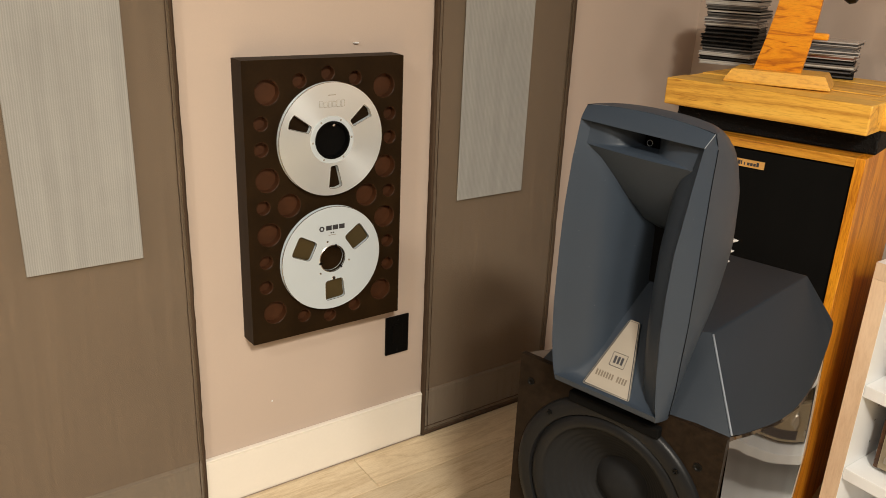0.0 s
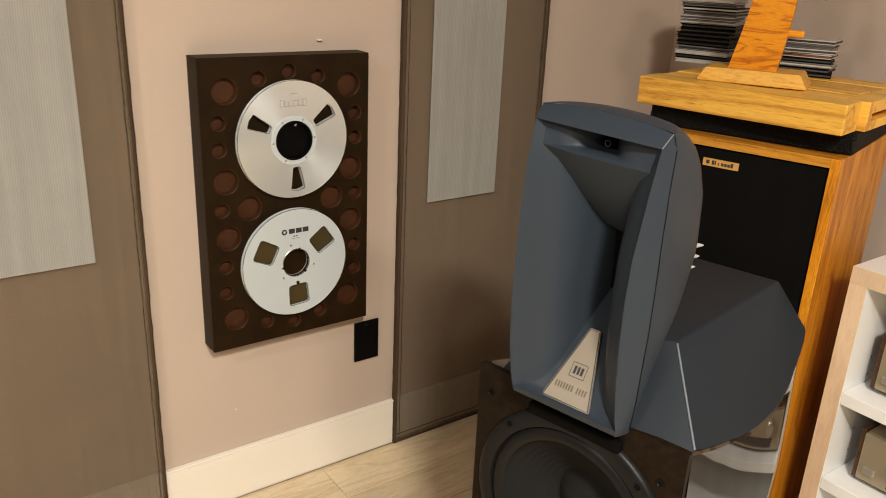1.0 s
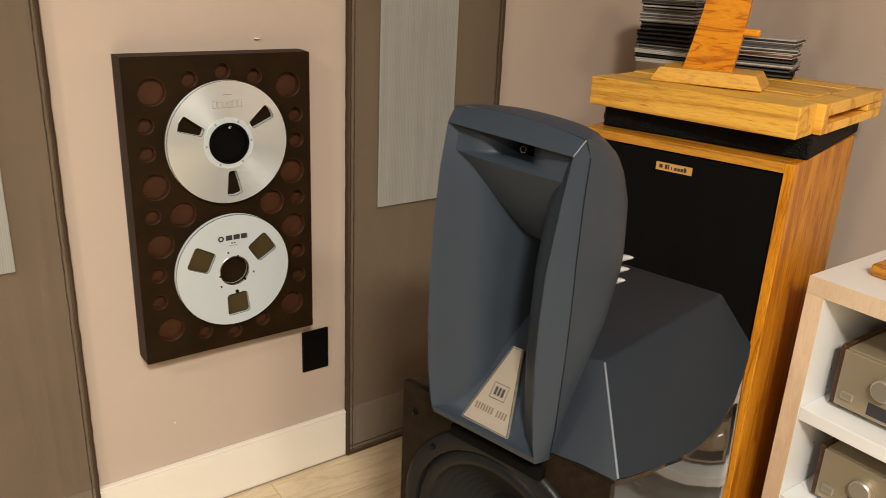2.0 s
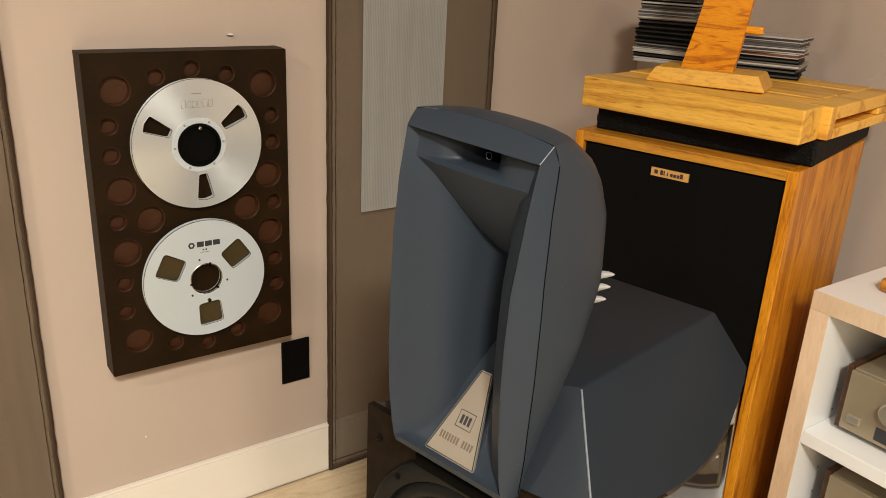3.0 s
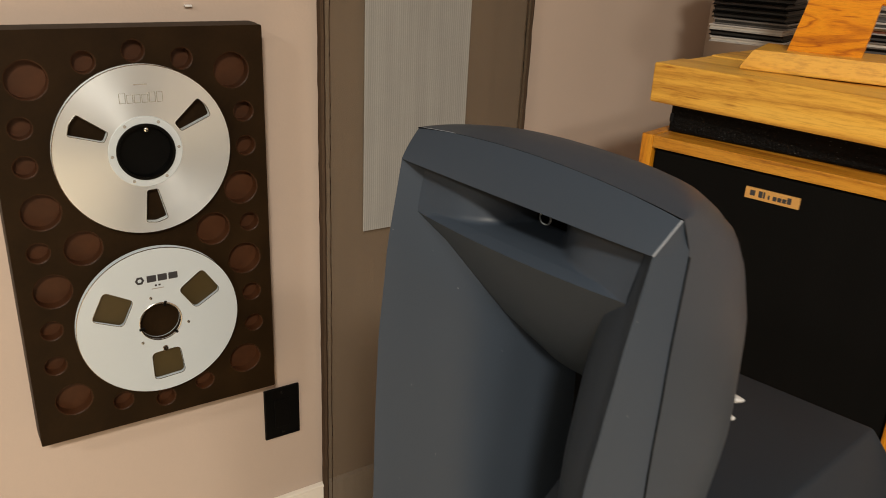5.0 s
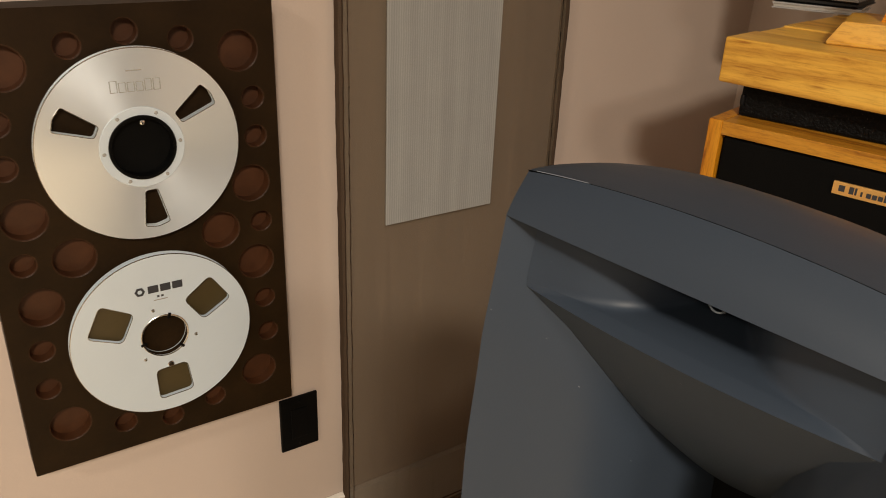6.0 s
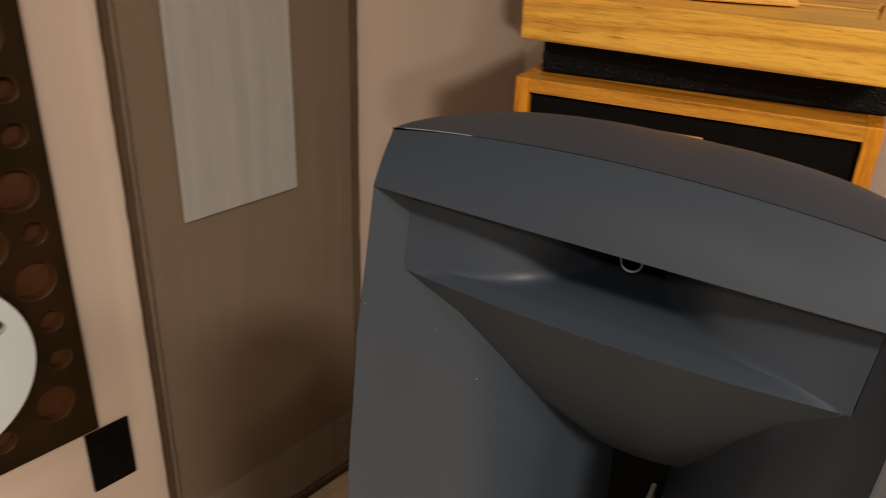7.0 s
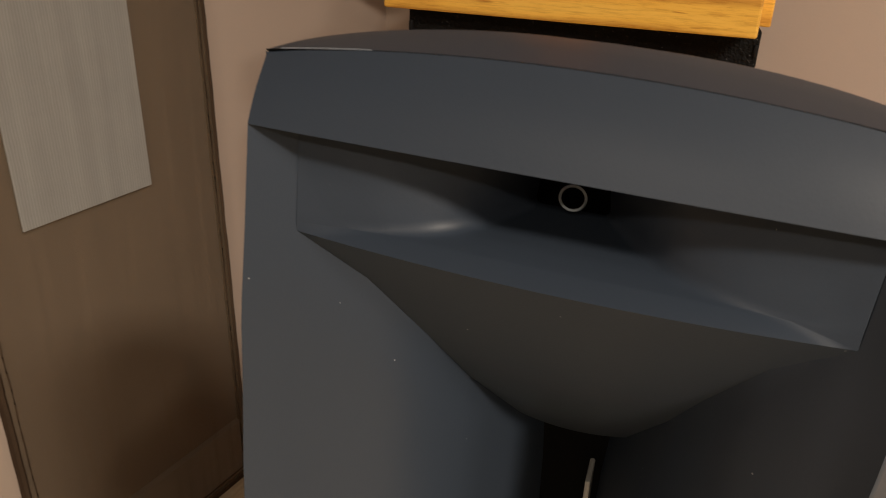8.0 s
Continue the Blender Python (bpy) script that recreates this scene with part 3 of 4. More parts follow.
# cheeks beside the slot, narrowing up to the brow
BROW_Z = 1.1366
for side, rows in ((-1, lefts[-1][LIP:]), (1, rights[-1][LIP:])):
    n = curve(ARRIS_R if side > 0 else ARRIS_L, 1.136)
    w, sy = seam_at(1.136, side)
    tops = [(0.0878 if side < 0 else 0.0838, 0.0225), (lerp(0.0878, n, 0.6), 0.0145), (n, 0.0098)]
    tops += [(lerp(n, w, t), lerp(0.0098, sy, t)) for t in (0.03, 0.12, 0.5, 0.85, 1.0)]
    tops = [mould.verts.new((side * x, y, BROW_Z)) for x, y in tops]
    for i in range(len(rows) - 1):
        mould.faces.new((rows[i], rows[i + 1], tops[i + 1], tops[i]))
part("horn_mouth", leaned(mould), HORN, speaker, "slate-grey flared horn mouth", smooth=54)
# black box over the throat back, paints in the shade deep inside
part("throat", box(-0.022, 0.022, 0.1260, 0.1640, 0.880, 0.984), VOID, speaker, "matt black cover for the shade deep in the throat")
part("phase_plug", box(0.0078, 0.0104, 0.108, 0.1262, 0.910, 0.952, 0.0008), SOFT_INK, speaker, "pale strip inside the throat")

# slot horn above the mouth: depth, floor half-width, wall half-width, fillet height
SLOT = [(0.0168, 0.064, 0.0820, 0.0030), (0.0180, 0.0490, 0.0730, 0.0045), (0.0200, 0.0405, 0.0620, 0.0055), (0.0230, 0.0345, 0.0515, 0.0060), (0.0265, 0.0300, 0.0425, 0.0065),
        (0.0310, 0.0262, 0.0345, 0.0065), (0.0360, 0.0228, 0.0285, 0.0060), (0.0415, 0.0194, 0.0232, 0.0050), (0.0470, 0.0163, 0.0188, 0.0045), (0.0530, 0.0130, 0.0142, 0.0035), (0.0600, 0.0100, 0.0104, 0.0020)]
slot = bmesh.new()


def slot_row(y, hb, hm, fh, s, line=None):
    c = lerp(-0.003, -0.0055, s)
    zf, zh = lerp(1.1050, 1.1085, s), lerp(BROW_Z, 1.132, s)
    tilt = 0.0060 * (1 - s) ** 0.7

    def wall(side):
        out = []
        foot = hb + 0.3 * (hm - hb) + 0.002
        for k in range(1, 6):      # fillet
            a = math.pi / 2 * k / 5
            z = zf + fh * (1 - math.cos(a))
            out.append((c + side * lerp(hb, foot, math.sin(a)), y + tilt * (z - zf) / 0.032, z))
        for k in range(1, 5):      # wall
            z = lerp(zf + fh, zh, k / 4)
            out.append((c + side * lerp(foot, hm, (k / 4) ** 0.7), y + tilt * (z - zf) / 0.032, z))
        return out
    if line:
        base = [Vector(p) for p in line]
    else:
        base = [Vector((c + lerp(-hb, hb, k / 16), y - 0.0012 * (1 - s) * (1 - (k / 8 - 1) ** 2), zf)) for k in range(17)]
    left, right = wall(-1), wall(1)
    return left[::-1] + [tuple(p) for p in base] + right


first = slot_row(0.0160, 0.0830, 0.0830, 0.0, 0.0, LIP_LINE)
for k in range(9):                  # the slot's outer edges stand on the cheeks
    t = 1 - k / 8
    z = lerp(1.1050, BROW_Z, t)
    (xl, yl, zl), (xr, yr, zr) = LIP_LINE[0], LIP_LINE[-1]
    first[k] = (lerp(xl, -0.0878, t), lerp(yl, 0.0225, t), z)
    first[-1 - k] = (lerp(xr, 0.0838, t), lerp(yr, 0.0225, t), z)
rows = [first] + [slot_row(y, hb, hm, fh, (k + 1) / len(SLOT)) for k, (y, hb, hm, fh) in enumerate(SLOT)]
vr = grid_faces(slot, rows)
for a, c in zip(vr, vr[1:]):        # ceiling of the slot
    slot.faces.new((a[0], a[-1], c[-1], c[0]))
part("slot_horn", leaned(slot), HORN, speaker, "shallow slot horn above the mouth", smooth=62)
# black end plate stands in for the dark beyond the ring
part("driver_mouth", box(-0.018, 0.007, 0.0590, 0.064, 1.102, 1.136), VOID, speaker, "black plate for the darkness in the driver opening")
part("driver_ring", lathe([(0.0038, 0.0), (0.0042, 0.0010), (0.0047, 0.0)], 28, "y"), PAINTED_ALU, speaker, "thin bright ring", smooth=True, m=pose(-0.0045, 0.0490, 1.1166))

# brow and outer shell
BACK = [(0.722, 0.035), (0.76, 0.066), (0.82, 0.118), (0.90, 0.165), (0.97, 0.190), (1.05, 0.188), (1.09, 0.172), (1.12, 0.149), (1.138, 0.125), (1.150, 0.106), (1.157, 0.088), (1.1605, 0.066)]
BROW_Y, TOP_Z = 0.0240, 1.1605
brow = bmesh.new()
rows = []
for s in range(9):
    t = s / 8
    z = lerp(BROW_Z, TOP_Z, t)
    y = lerp(0.0088, BROW_Y, t) - 0.0012 * math.sin(math.pi * t)
    xl, xr = lerp(-0.0982, -0.0985, t), lerp(0.0942, 0.0995, t)
    row = []
    for i in range(25):
        x = lerp(xl, xr, i / 24)
        u = (2 * i / 24 - 1)
        row.append((x, y + 0.0008 * abs(u) ** 6, z + (0.0028 - 0.0073 * u * u) * t - 0.0010 * abs(u) ** 6 * t))
    ends = []
    for side, (x, yy, zz) in ((-1, row[0]), (1, row[-1])):
        w, sy = seam_at(1.136, side)
        w, sy = lerp(w, abs(x) + 0.0014, t), lerp(sy, BROW_Y + 0.002, t)
        ends.append([(lerp(x, side * w, q), lerp(yy, sy, q), zz) for q in (0.12, 0.5, 1.0)])
    rows.append(ends[0][::-1] + row + ends[1])
rows.insert(0, [(x * 0.985, max(y, 0.024), BROW_Z + 0.0004) for x, y, z in rows[0]])
grid_faces(brow, rows)
part("brow", leaned(brow), HORN, speaker, "sloping top band of the horn", smooth=30)


def shell_ring(z):
    wl, wr = curve(SEAM_L, z), curve(SEAM_R, z)
    fl, fr = seam_at(min(z, 1.136), -1)[1], seam_at(min(z, 1.136), 1)[1]
    up = min(1.0, max(0.0, (z - 1.115) / 0.045))
    top = min(1.0, max(0.0, (z - 1.136) / (TOP_Z - 1.136)))
    fl, fr = lerp(fl, BROW_Y, top), lerp(fr, BROW_Y, top)
    d = curve(BACK, z)
    bulge = 0.0085 * max(0.0, 1 - ((z - 0.98) / 0.17) ** 2)
    pts = []
    for i in range(41):
        a = math.pi * i / 40
        c, s = math.cos(a), math.sin(a)
        u = math.copysign(abs(c) ** (0.42 + 0.16 * up), c)
        f = fr if c > 0 else fl
        x = u * (wr if c > 0 else wl) + bulge * math.copysign(abs(math.sin(2 * a)), c)
        y = f + max(0.004, d - f) * abs(s) ** (0.85 + 0.15 * up)
        pts.append((x, y, z + 0.0028 * top * (1 - u * u) - 0.0045 * top ** 1.25 * u * u))
    return pts


shell = bmesh.new()
vr = grid_faces(shell, [shell_ring(lerp(0.722, TOP_Z, 1 - (1 - j / 36) ** 1.5)) for j in range(37)])
# top cap: strips from the brow's upper edge back over the crown
cap = vr[-1]
front = []
for k in range(41):
    v = cap[k]
    u = v.co.x / (0.0995 if v.co.x > 0 else 0.0985)
    front.append(shell.verts.new((v.co.x * 0.993, BROW_Y + 0.0004, TOP_Z + 0.0028 - 0.0074 * min(1.0, u * u))))
mids = [shell.verts.new(front[k].co.lerp(cap[k].co, 0.5) + Vector((0, 0, 0.0010 * max(0.0, 1 - (cap[k].co.x / 0.1) ** 2)))) for k in range(41)]
for lo, hi in ((front, mids), (mids, cap)):
    for k in range(40):
        shell.faces.new((lo[k], lo[k + 1], hi[k + 1], hi[k]))
part("outer_shell", leaned(shell), HORN, speaker, "curved slate-grey back shell", smooth=50)
for side in (-1, 1):
    pts = [(side * (seam_at(z, side)[0] + 0.0006), seam_at(z, side)[1], z) for z in [lerp(0.726, 1.134, k / 24) for k in range(25)]]
    part("seam", leaned(tube(pts, 0.0006, 5)), VOID, speaker, "fine dark joint line")
pts = [(lerp(-0.0985, 0.0995, k / 32), BROW_Y + 0.0003, TOP_Z + 0.0027 - 0.0074 * (k / 16 - 1) ** 2) for k in range(33)]
part("seam", leaned(tube(pts, 0.00025, 5)), VOID, speaker, "fine dark joint line")

# thin pale tubes stand in for highlights on the mitre and beside the joint
glint_line = [Vector((0.0946, 0.0090, BROW_Z + 0.0004)).lerp(Vector((0.0999, BROW_Y + 0.0004, TOP_Z - 0.0054)), k / 8) for k in range(9)]
part("worn_edge", leaned(tube(glint_line, 0.0006, 6)), CREASE, speaker, "painted highlight along the mitre edge")
glint_line = [(lerp(-0.0935, -0.064, k / 10), BROW_Y + 0.0004, TOP_Z + 0.0029 - 0.0074 * (lerp(-0.0935, -0.064, k / 10) / 0.099) ** 2) for k in range(11)]
part("worn_edge", leaned(tube(glint_line, 0.00024, 6)), CREASE, speaker, "painted highlight beside the joint")

# name plate on the sloping floor of the mouth
plate_m = pose(0, 0.0075, 0.7285, 56, 0, 0)
plate_bm = sheet_with_holes(rounded([(-0.043, 0.0), (0.040, 0.0), (0.008, 0.120), (-0.010, 0.120)], 0.003, 3), [], 0.0045, 0.004)
np_ob = part("name_plate", plate_bm, CHAMPAGNE, speaker, "champagne metal triangular name plate", m=plate_m)
edge_pts = [(-0.041, 0.0015, 0.0046), (0.038, 0.0015, 0.0046), (0.007, 0.118, 0.0046), (-0.009, 0.118, 0.0046)]
part("plate_edge", tube(edge_pts + edge_pts[:1], 0.0009, 6), INK, np_ob, "dark raised border")
sq = [(-0.013, 0.042, 0.0047), (0.012, 0.042, 0.0047), (0.012, 0.064, 0.0047), (-0.013, 0.064, 0.0047)]
part("marking", tube(sq + sq[:1], 0.0005, 4), INK, np_ob, "thin dark square mark")
for k in range(3):
    part("marking", box(-0.0085 + k * 0.006, -0.0045 + k * 0.006, 0.047, 0.059, 0.0044, 0.0049), INK, np_ob, "small dark bar marking")
for k in range(12):
    if k == 7:
        continue
    x = -0.027 + k * 0.0046
    part("marking", box(x - 0.0014, x + 0.0014, 0.020, 0.0295, 0.0044, 0.0048), PLATE_INK, np_ob, "small grey bar marking")

# driver housing behind the horn
pod = bmesh.new()
P = {}
UNDER = []                       # rounded lower edge of the housing, front to back
KNOTS = [(0.184, -0.02, 0.735), (0.185, 0.052, 0.7155), (0.190, 0.150, 0.688), (0.191, 0.260, 0.659), (0.190, 0.355, 0.652), (0.188, 0.432, 0.680), (0.185, 0.475, 0.763), (0.180, 0.470, 0.83)]
for k in range(1, 6):
    p0, p1, p2, p3 = [Vector(KNOTS[k + d]) for d in (-1, 0, 1, 2)]
    for t in (0.0, 0.25, 0.5, 0.75):
        q = 0.5 * (2 * p1 + (p2 - p0) * t + (2 * p0 - 5 * p1 + 4 * p2 - p3) * t * t + (3 * p1 - p0 - 3 * p2 + p3) * t ** 3)
        UNDER.append(tuple(q))
UNDER = UNDER[1:]
ORDER = ["%d" % k for k in range(len(UNDER))]
for s, nm in ((1, "r"), (-1, "l")):
    P["H" + nm] = pod.verts.new((s * 0.097, 0.141, 0.822))
    s = 1 if s > 0 else -0.82           # the far flank stands further in
    P["I" + nm] = pod.verts.new((s * 0.185, 0.052, 0.7155))
    P["J" + nm] = pod.verts.new((s * 0.132, 0.444, 0.847))
    P["K" + nm] = pod.verts.new((s * 0.185, 0.475, 0.763))
    for k, (u, b, z) in enumerate(UNDER):
        P["%d%s" % (k, nm)] = pod.verts.new((s * u, b, z))
    P["F" + nm] = pod.verts.new((s * 0.060, 0.030, 0.7155))
    P["G" + nm] = pod.verts.new((s * 0.060, 0.120, 0.82025))
    side = [P[k + nm] for k in ["I", *ORDER, "K", "J", "H"]]
    pod.faces.new(side)
    pod.faces.new([P[k + nm] for k in "GHIF"])
pod.faces.new([P["Hr"], P["Jr"], P["Jl"], P["Hl"], P["Gl"], P["Gr"]])
pod.faces.new([P["Gr"], P["Fr"], P["Fl"], P["Gl"]])
pod.faces.new([P["Jr"], P["Kr"], P["Kl"], P["Jl"]])
chain = ["K", *ORDER[::-1], "I", "F"]
for a, c in zip(chain, chain[1:]):
    pod.faces.new([P[a + "r"], P[c + "r"], P[c + "l"], P[a + "l"]])
plain_ends = {P[k] for k in ("Gr", "Gl", "Fr", "Fl")}
bmesh.ops.bevel(pod, geom=[e for e in pod.edges if not plain_ends & set(e.verts)], offset=0.0035, segments=2, affect="EDGES", profile=0.5)
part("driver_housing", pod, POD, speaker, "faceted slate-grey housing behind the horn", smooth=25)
part("crease", tube([(0.0985, 0.1395, 0.8205), (0.184, 0.0525, 0.7175)], 0.0016, 6), CREASE, speaker, "pale line along the crease")

# cabinet
TOPZ = [(0.045, 0.7145), (0.15, 0.686), (0.26, 0.657), (0.36, 0.650), (0.43, 0.672), (0.462, 0.700), (0.515, 0.720)]
SIDE = [(0.045, 0.1850), (0.11, 0.1890), (0.18, 0.1915), (0.26, 0.1925), (0.34, 0.1920), (0.42, 0.1890), (0.48, 0.1810), (0.515, 0.162)]
cab = bmesh.new()
ring_rows = []
for j in range(33):
    y = lerp(0.045, 0.515, j / 32)
    w, zt = curve(SIDE, y), curve(TOPZ, y)
    ring_rows.append([(-w + 0.012, y, 0.0), (-w + 0.002, y, 0.25), (-w - 0.006, y, 0.5), (-w - 0.003, y, 0.6), (-w, y, zt - 0.004), (-w + 0.004, y, zt), (w - 0.004, y, zt), (w, y, zt - 0.004), (w + 0.003, y, 0.6), (w + 0.006, y, 0.5), (w - 0.002, y, 0.25), (w - 0.012, y, 0.0)])
vr = grid_faces(cab, ring_rows, close=True)
cab.faces.new(vr[-1])
part("cabinet_body", cab, LACQUER, speaker, "mirror-glossy dark lacquered cabinet", smooth=30)
bm = sheet_with_holes(rounded([(-0.185, 0.003), (0.185, 0.003), (0.185, 0.7185), (-0.185, 0.7185)], 0.002, 2), [circle(0.006, 0.522, 0.1470, 72)], 0.0, 0.0105)
part("front_baffle", bm, CABINET, speaker, "dark mottled burl front", m=pose(0, 0.034, 0, 90, 0, 0))

wz = 0.522
woofer_m = pose(0.006, 0.034, wz, 90, 0, 0) @ Matrix.Scale(0.97, 4)
woofer = part("woofer", lathe([(0.150, 0.004), (0.153, 0.010), (0.162, 0.012), (0.176, 0.010), (0.181, 0.005), (0.182, 0.0)], 72), RUBBER, speaker, "black cast-frame bass driver", smooth=50, m=woofer_m)
part("surround", lathe([(0.126, 0.003), (0.130, 0.009), (0.138, 0.0115), (0.146, 0.009), (0.1505, 0.004)], 72), RUBBER, woofer, "rubber roll surround", smooth=60)
prof = []
for k in range(25):
    r = lerp(0.127, 0.050, k / 24)
    prof.append((r, 0.003 - 0.060 * (1 - (r - 0.05) / 0.077) ** 0.85 + (0.0016 if k % 3 == 1 and k > 3 else 0)))
part("cone", lathe(prof, 72), CONE, woofer, "ribbed black cone", smooth=50)
part("dust_cap", lathe([(0, -0.034), (0.020, -0.0365), (0.038, -0.044), (0.050, -0.0565), (0.053, -0.058)], 48), CONE, woofer, "domed dust cap", smooth=50)
part("frame_flat", box(-0.084, 0.084, 0.160, 0.1795, 0.0, 0.0145, 0.003), VOID, woofer, "flat-cut top edge of the cast frame")
for k in range(4):
    a = radians(90 * k + 45)
    part("bolt", lathe([(0.0022, 0.0125), (0.0030, 0.0140), (0.0048, 0.0138), (0.0052, 0.0112)], 16), BLACK, woofer, "black hex bolt", smooth=True, m=pose(0.169 * math.cos(a), 0.169 * math.sin(a), 0))
for x, z in ((-0.160, 0.672), (0.150, 0.655)):
    part("grille_socket", lathe([(0.0, 0.0), (0.0035, 0.0), (0.005, 0.0015), (0.0068, 0.0015), (0.007, 0.0)], 20, "y"), BLACK, speaker, "small grille-peg socket", smooth=True, m=pose(x, 0.034, z))

# finned white object on the housing, behind the horn
toy = thing("white_finned_ornament", "small white finned plastic ornament resting on the housing", "ornament", pose(1.1515, 0.7240, 0.8275, 0, 0, TOE))
bm = lathe([(0, 0.0), (0.010, 0.0), (0.010, 0.004), (0.005, 0.02), (0.005, 0.11), (0, 0.115)], 20)
bmesh.ops.translate(bm, verts=bm.verts, vec=(-0.020, 0, 0))
part("core", bm, PALE_PLASTIC, toy, smooth=True)
for k in range(3):
    z = 0.060 + k * 0.0185
    fin = bmesh.new()
    rows = []
    for i in range(9):
        q = i / 8
        wd = 0.013 * (1 - q ** 2.2) + 0.0012
        th = 0.0098 * (1 - q ** 2.4) + 0.0014
        x, zz = -0.020 + (0.058 - 0.004 * (2 - k)) * q, z + 0.030 * q + 0.004 * math.sin(math.pi * q)
        rows.append([(x + th * 0.55 * math.cos(a), wd * math.sin(a), zz + th * math.cos(a)) for a in [2 * math.pi * m / 10 for m in range(10)]])
    vr = grid_faces(fin, rows, close=True)
    fin.faces.new(vr[-1])
    part("fin", fin, PALE_PLASTIC, toy, smooth=True)

# ---- oak floor-standing loudspeaker ----
KT = -(90 - 14.4)
oakbox = thing("floor_loudspeaker", "golden oak floor-standing loudspeaker with black cloth grille", "loudspeaker", pose(1.629, 1.254, 0, 0, 0, KT))
W, D, KH, T = 0.464, 0.435, 0.996, 0.020
part("side_panel", box(0, T, 0, D, 0.0, KH, 0.0015), OAK, oakbox)
part("side_panel", box(W - T, W, 0, D, 0.0, KH, 0.0015), OAK, oakbox)
part("top_panel", box(T, W - T, 0.0005, D, KH - T, KH - 0.0005, 0.001), OAK_X, oakbox)
part("bottom_panel", box(T, W - T, 0.0005, D, 0.06, 0.06 + T, 0.001), OAK_X, oakbox)
part("back_panel", box(T, W - T, D - 0.02, D - 0.002, 0.06 + T, KH - T), BLACK, oakbox)
part("grille", box(T + 0.001, W - T - 0.001, 0.008, 0.03, 0.082, KH - T - 0.001, 0.006, 3), GRILLE, oakbox, "black grille cloth")
badge = part("badge", box(0.180, 0.261, 0.0045, 0.0085, 0.932, 0.9495, 0.0008), BRASS, oakbox, "small gold badge")
part("marking", box(0.188, 0.1955, 0.0038, 0.005, 0.9375, 0.9455), INK, badge, "small dark square mark")
for k in range(7):
    x0 = 0.2010 + k * 0.0071
    part("marking", box(x0, x0 + (0.0024 if k in (1, 2) else 0.0056), 0.0038, 0.005, 0.9368, 0.9462 if k in (0, 1, 6) else 0.9430), INK, badge, "small dark bar marking")

# ---- pad, butcher block and what stands on it ----
pad = thing("isolation_pad", "thick black speckled foam pad lying on the oak loudspeaker", "foam pad", pose(1.629, 1.254, KH + 0.0005, 0, 0, KT + 1.5))
part("foam", box(0.022, 0.470, 0.045, 0.465, 0, 0.048, 0.004), PAD, pad)
for x in (0.026, 0.466):
    part("corner_bumper", lathe([(0, 0.030), (0.0028, 0.030), (0.0034, 0.028), (0.0034, 0.018), (0.0028, 0.016), (0, 0.016)], 16), RUBBER, pad, "small dark corner bumper", smooth=40, m=pose(x, 0.0445, 0))
ST = KT - 3.5
slab_z = KH + 0.049
slab = thing("butcher_block", "thick pale butcher-block slab with notched end", "wood block", pose(1.643, 1.262, slab_z, 0, 0, ST))
SW, SD, SH = 0.462, 0.46, 0.062
part("front_board", box(0, SW, 0, 0.085, 0, SH, 0.003), BLOCK, slab)
for k, (y0, y1, x1, z1) in enumerate(((0.0855, 0.175, SW + 0.015, SH - 0.002), (0.1755, 0.265, SW + 0.012, SH), (0.2655, 0.36, SW + 0.017, SH - 0.001), (0.3605, SD, SW + 0.014, SH))):
    part("board", box(0.002, x1 - 0.05, y0, y1, 0.001, z1, 0.002), BLOCK, slab)
part("end_board", box(SW - 0.0335, SW + 0.016, 0.087, 0.115, 0.001, SH, 0.002), BLOCK, slab)
part("end_board", box(SW - 0.0335, SW + 0.016, 0.116, SD, 0.0005, 0.020, 0.002), BLOCK, slab)
part("end_board", box(SW - 0.0335, SW + 0.016, 0.1165, SD, 0.036, SH - 0.001, 0.002), BLOCK, slab)
part("end_board", box(SW - 0.0335, SW + 0.016, SD - 0.10, SD - 0.002, 0.021, 0.035, 0.002), BLOCK, slab)

topz = slab_z + SH + 0.0008
stand = thing("headphone_stand", "orange lacquered wooden headphone stand with wavy grain", "headphone stand", pose(1.724, 1.165, topz, 0, 0, -64))
bw, bd, bh = 0.232, 0.125, 0.030
bm = bmesh.new()
rows = []
for z, ins in ((0, 0.0), (0.003, 0.0), (bh, 0.016)):
    rows.append([(ins, 0.0 + ins * 0.3, z), (bw - ins, ins * 0.3, z), (bw - ins, bd - ins * 0.3, z), (ins, bd - ins * 0.3, z)])
vr = grid_faces(bm, rows, close=True)
bm.faces.new(vr[0])
bm.faces.new(vr[-1])
bmesh.ops.bevel(bm, geom=bm.edges[:], offset=0.0015, segments=2, affect="EDGES")
part("base", bm, PINE_PALE, stand, "pale sloping-sided base")
bm = bmesh.new()
rows = []
for j in range(15):
    t = j / 14
    z = bh + 0.30 * t
    lean = 0.030 * t + 0.008 * math.sin(3.2 * t)
    wd = lerp(0.052, 0.038, t)
    cx = 0.110
    rows.append([(cx - wd + lean, 0.040, z), (cx + wd + lean, 0.040, z), (cx + wd + lean, 0.062, z), (cx - wd + lean, 0.062, z)])
vr = grid_faces(bm, rows, close=True)
bm.faces.new(vr[0])
bm.faces.new(vr[-1])
bmesh.ops.bevel(bm, geom=[e for e in bm.edges if len(e.link_faces) == 2 and e.calc_face_angle() > 0.6], offset=0.003, segments=2, affect="EDGES")
part("upright", bm, PINE, stand, "wavy-grained upright", smooth=30)
bm = box(0.085, 0.215, 0.030, 0.072, bh + 0.295, bh + 0.318, 0.008, 3)
part("cradle", bm, PINE, stand)
part("brace", box(0.150, 0.205, 0.042, 0.060, bh + 0.075, bh + 0.09, 0.004), PINE, stand)

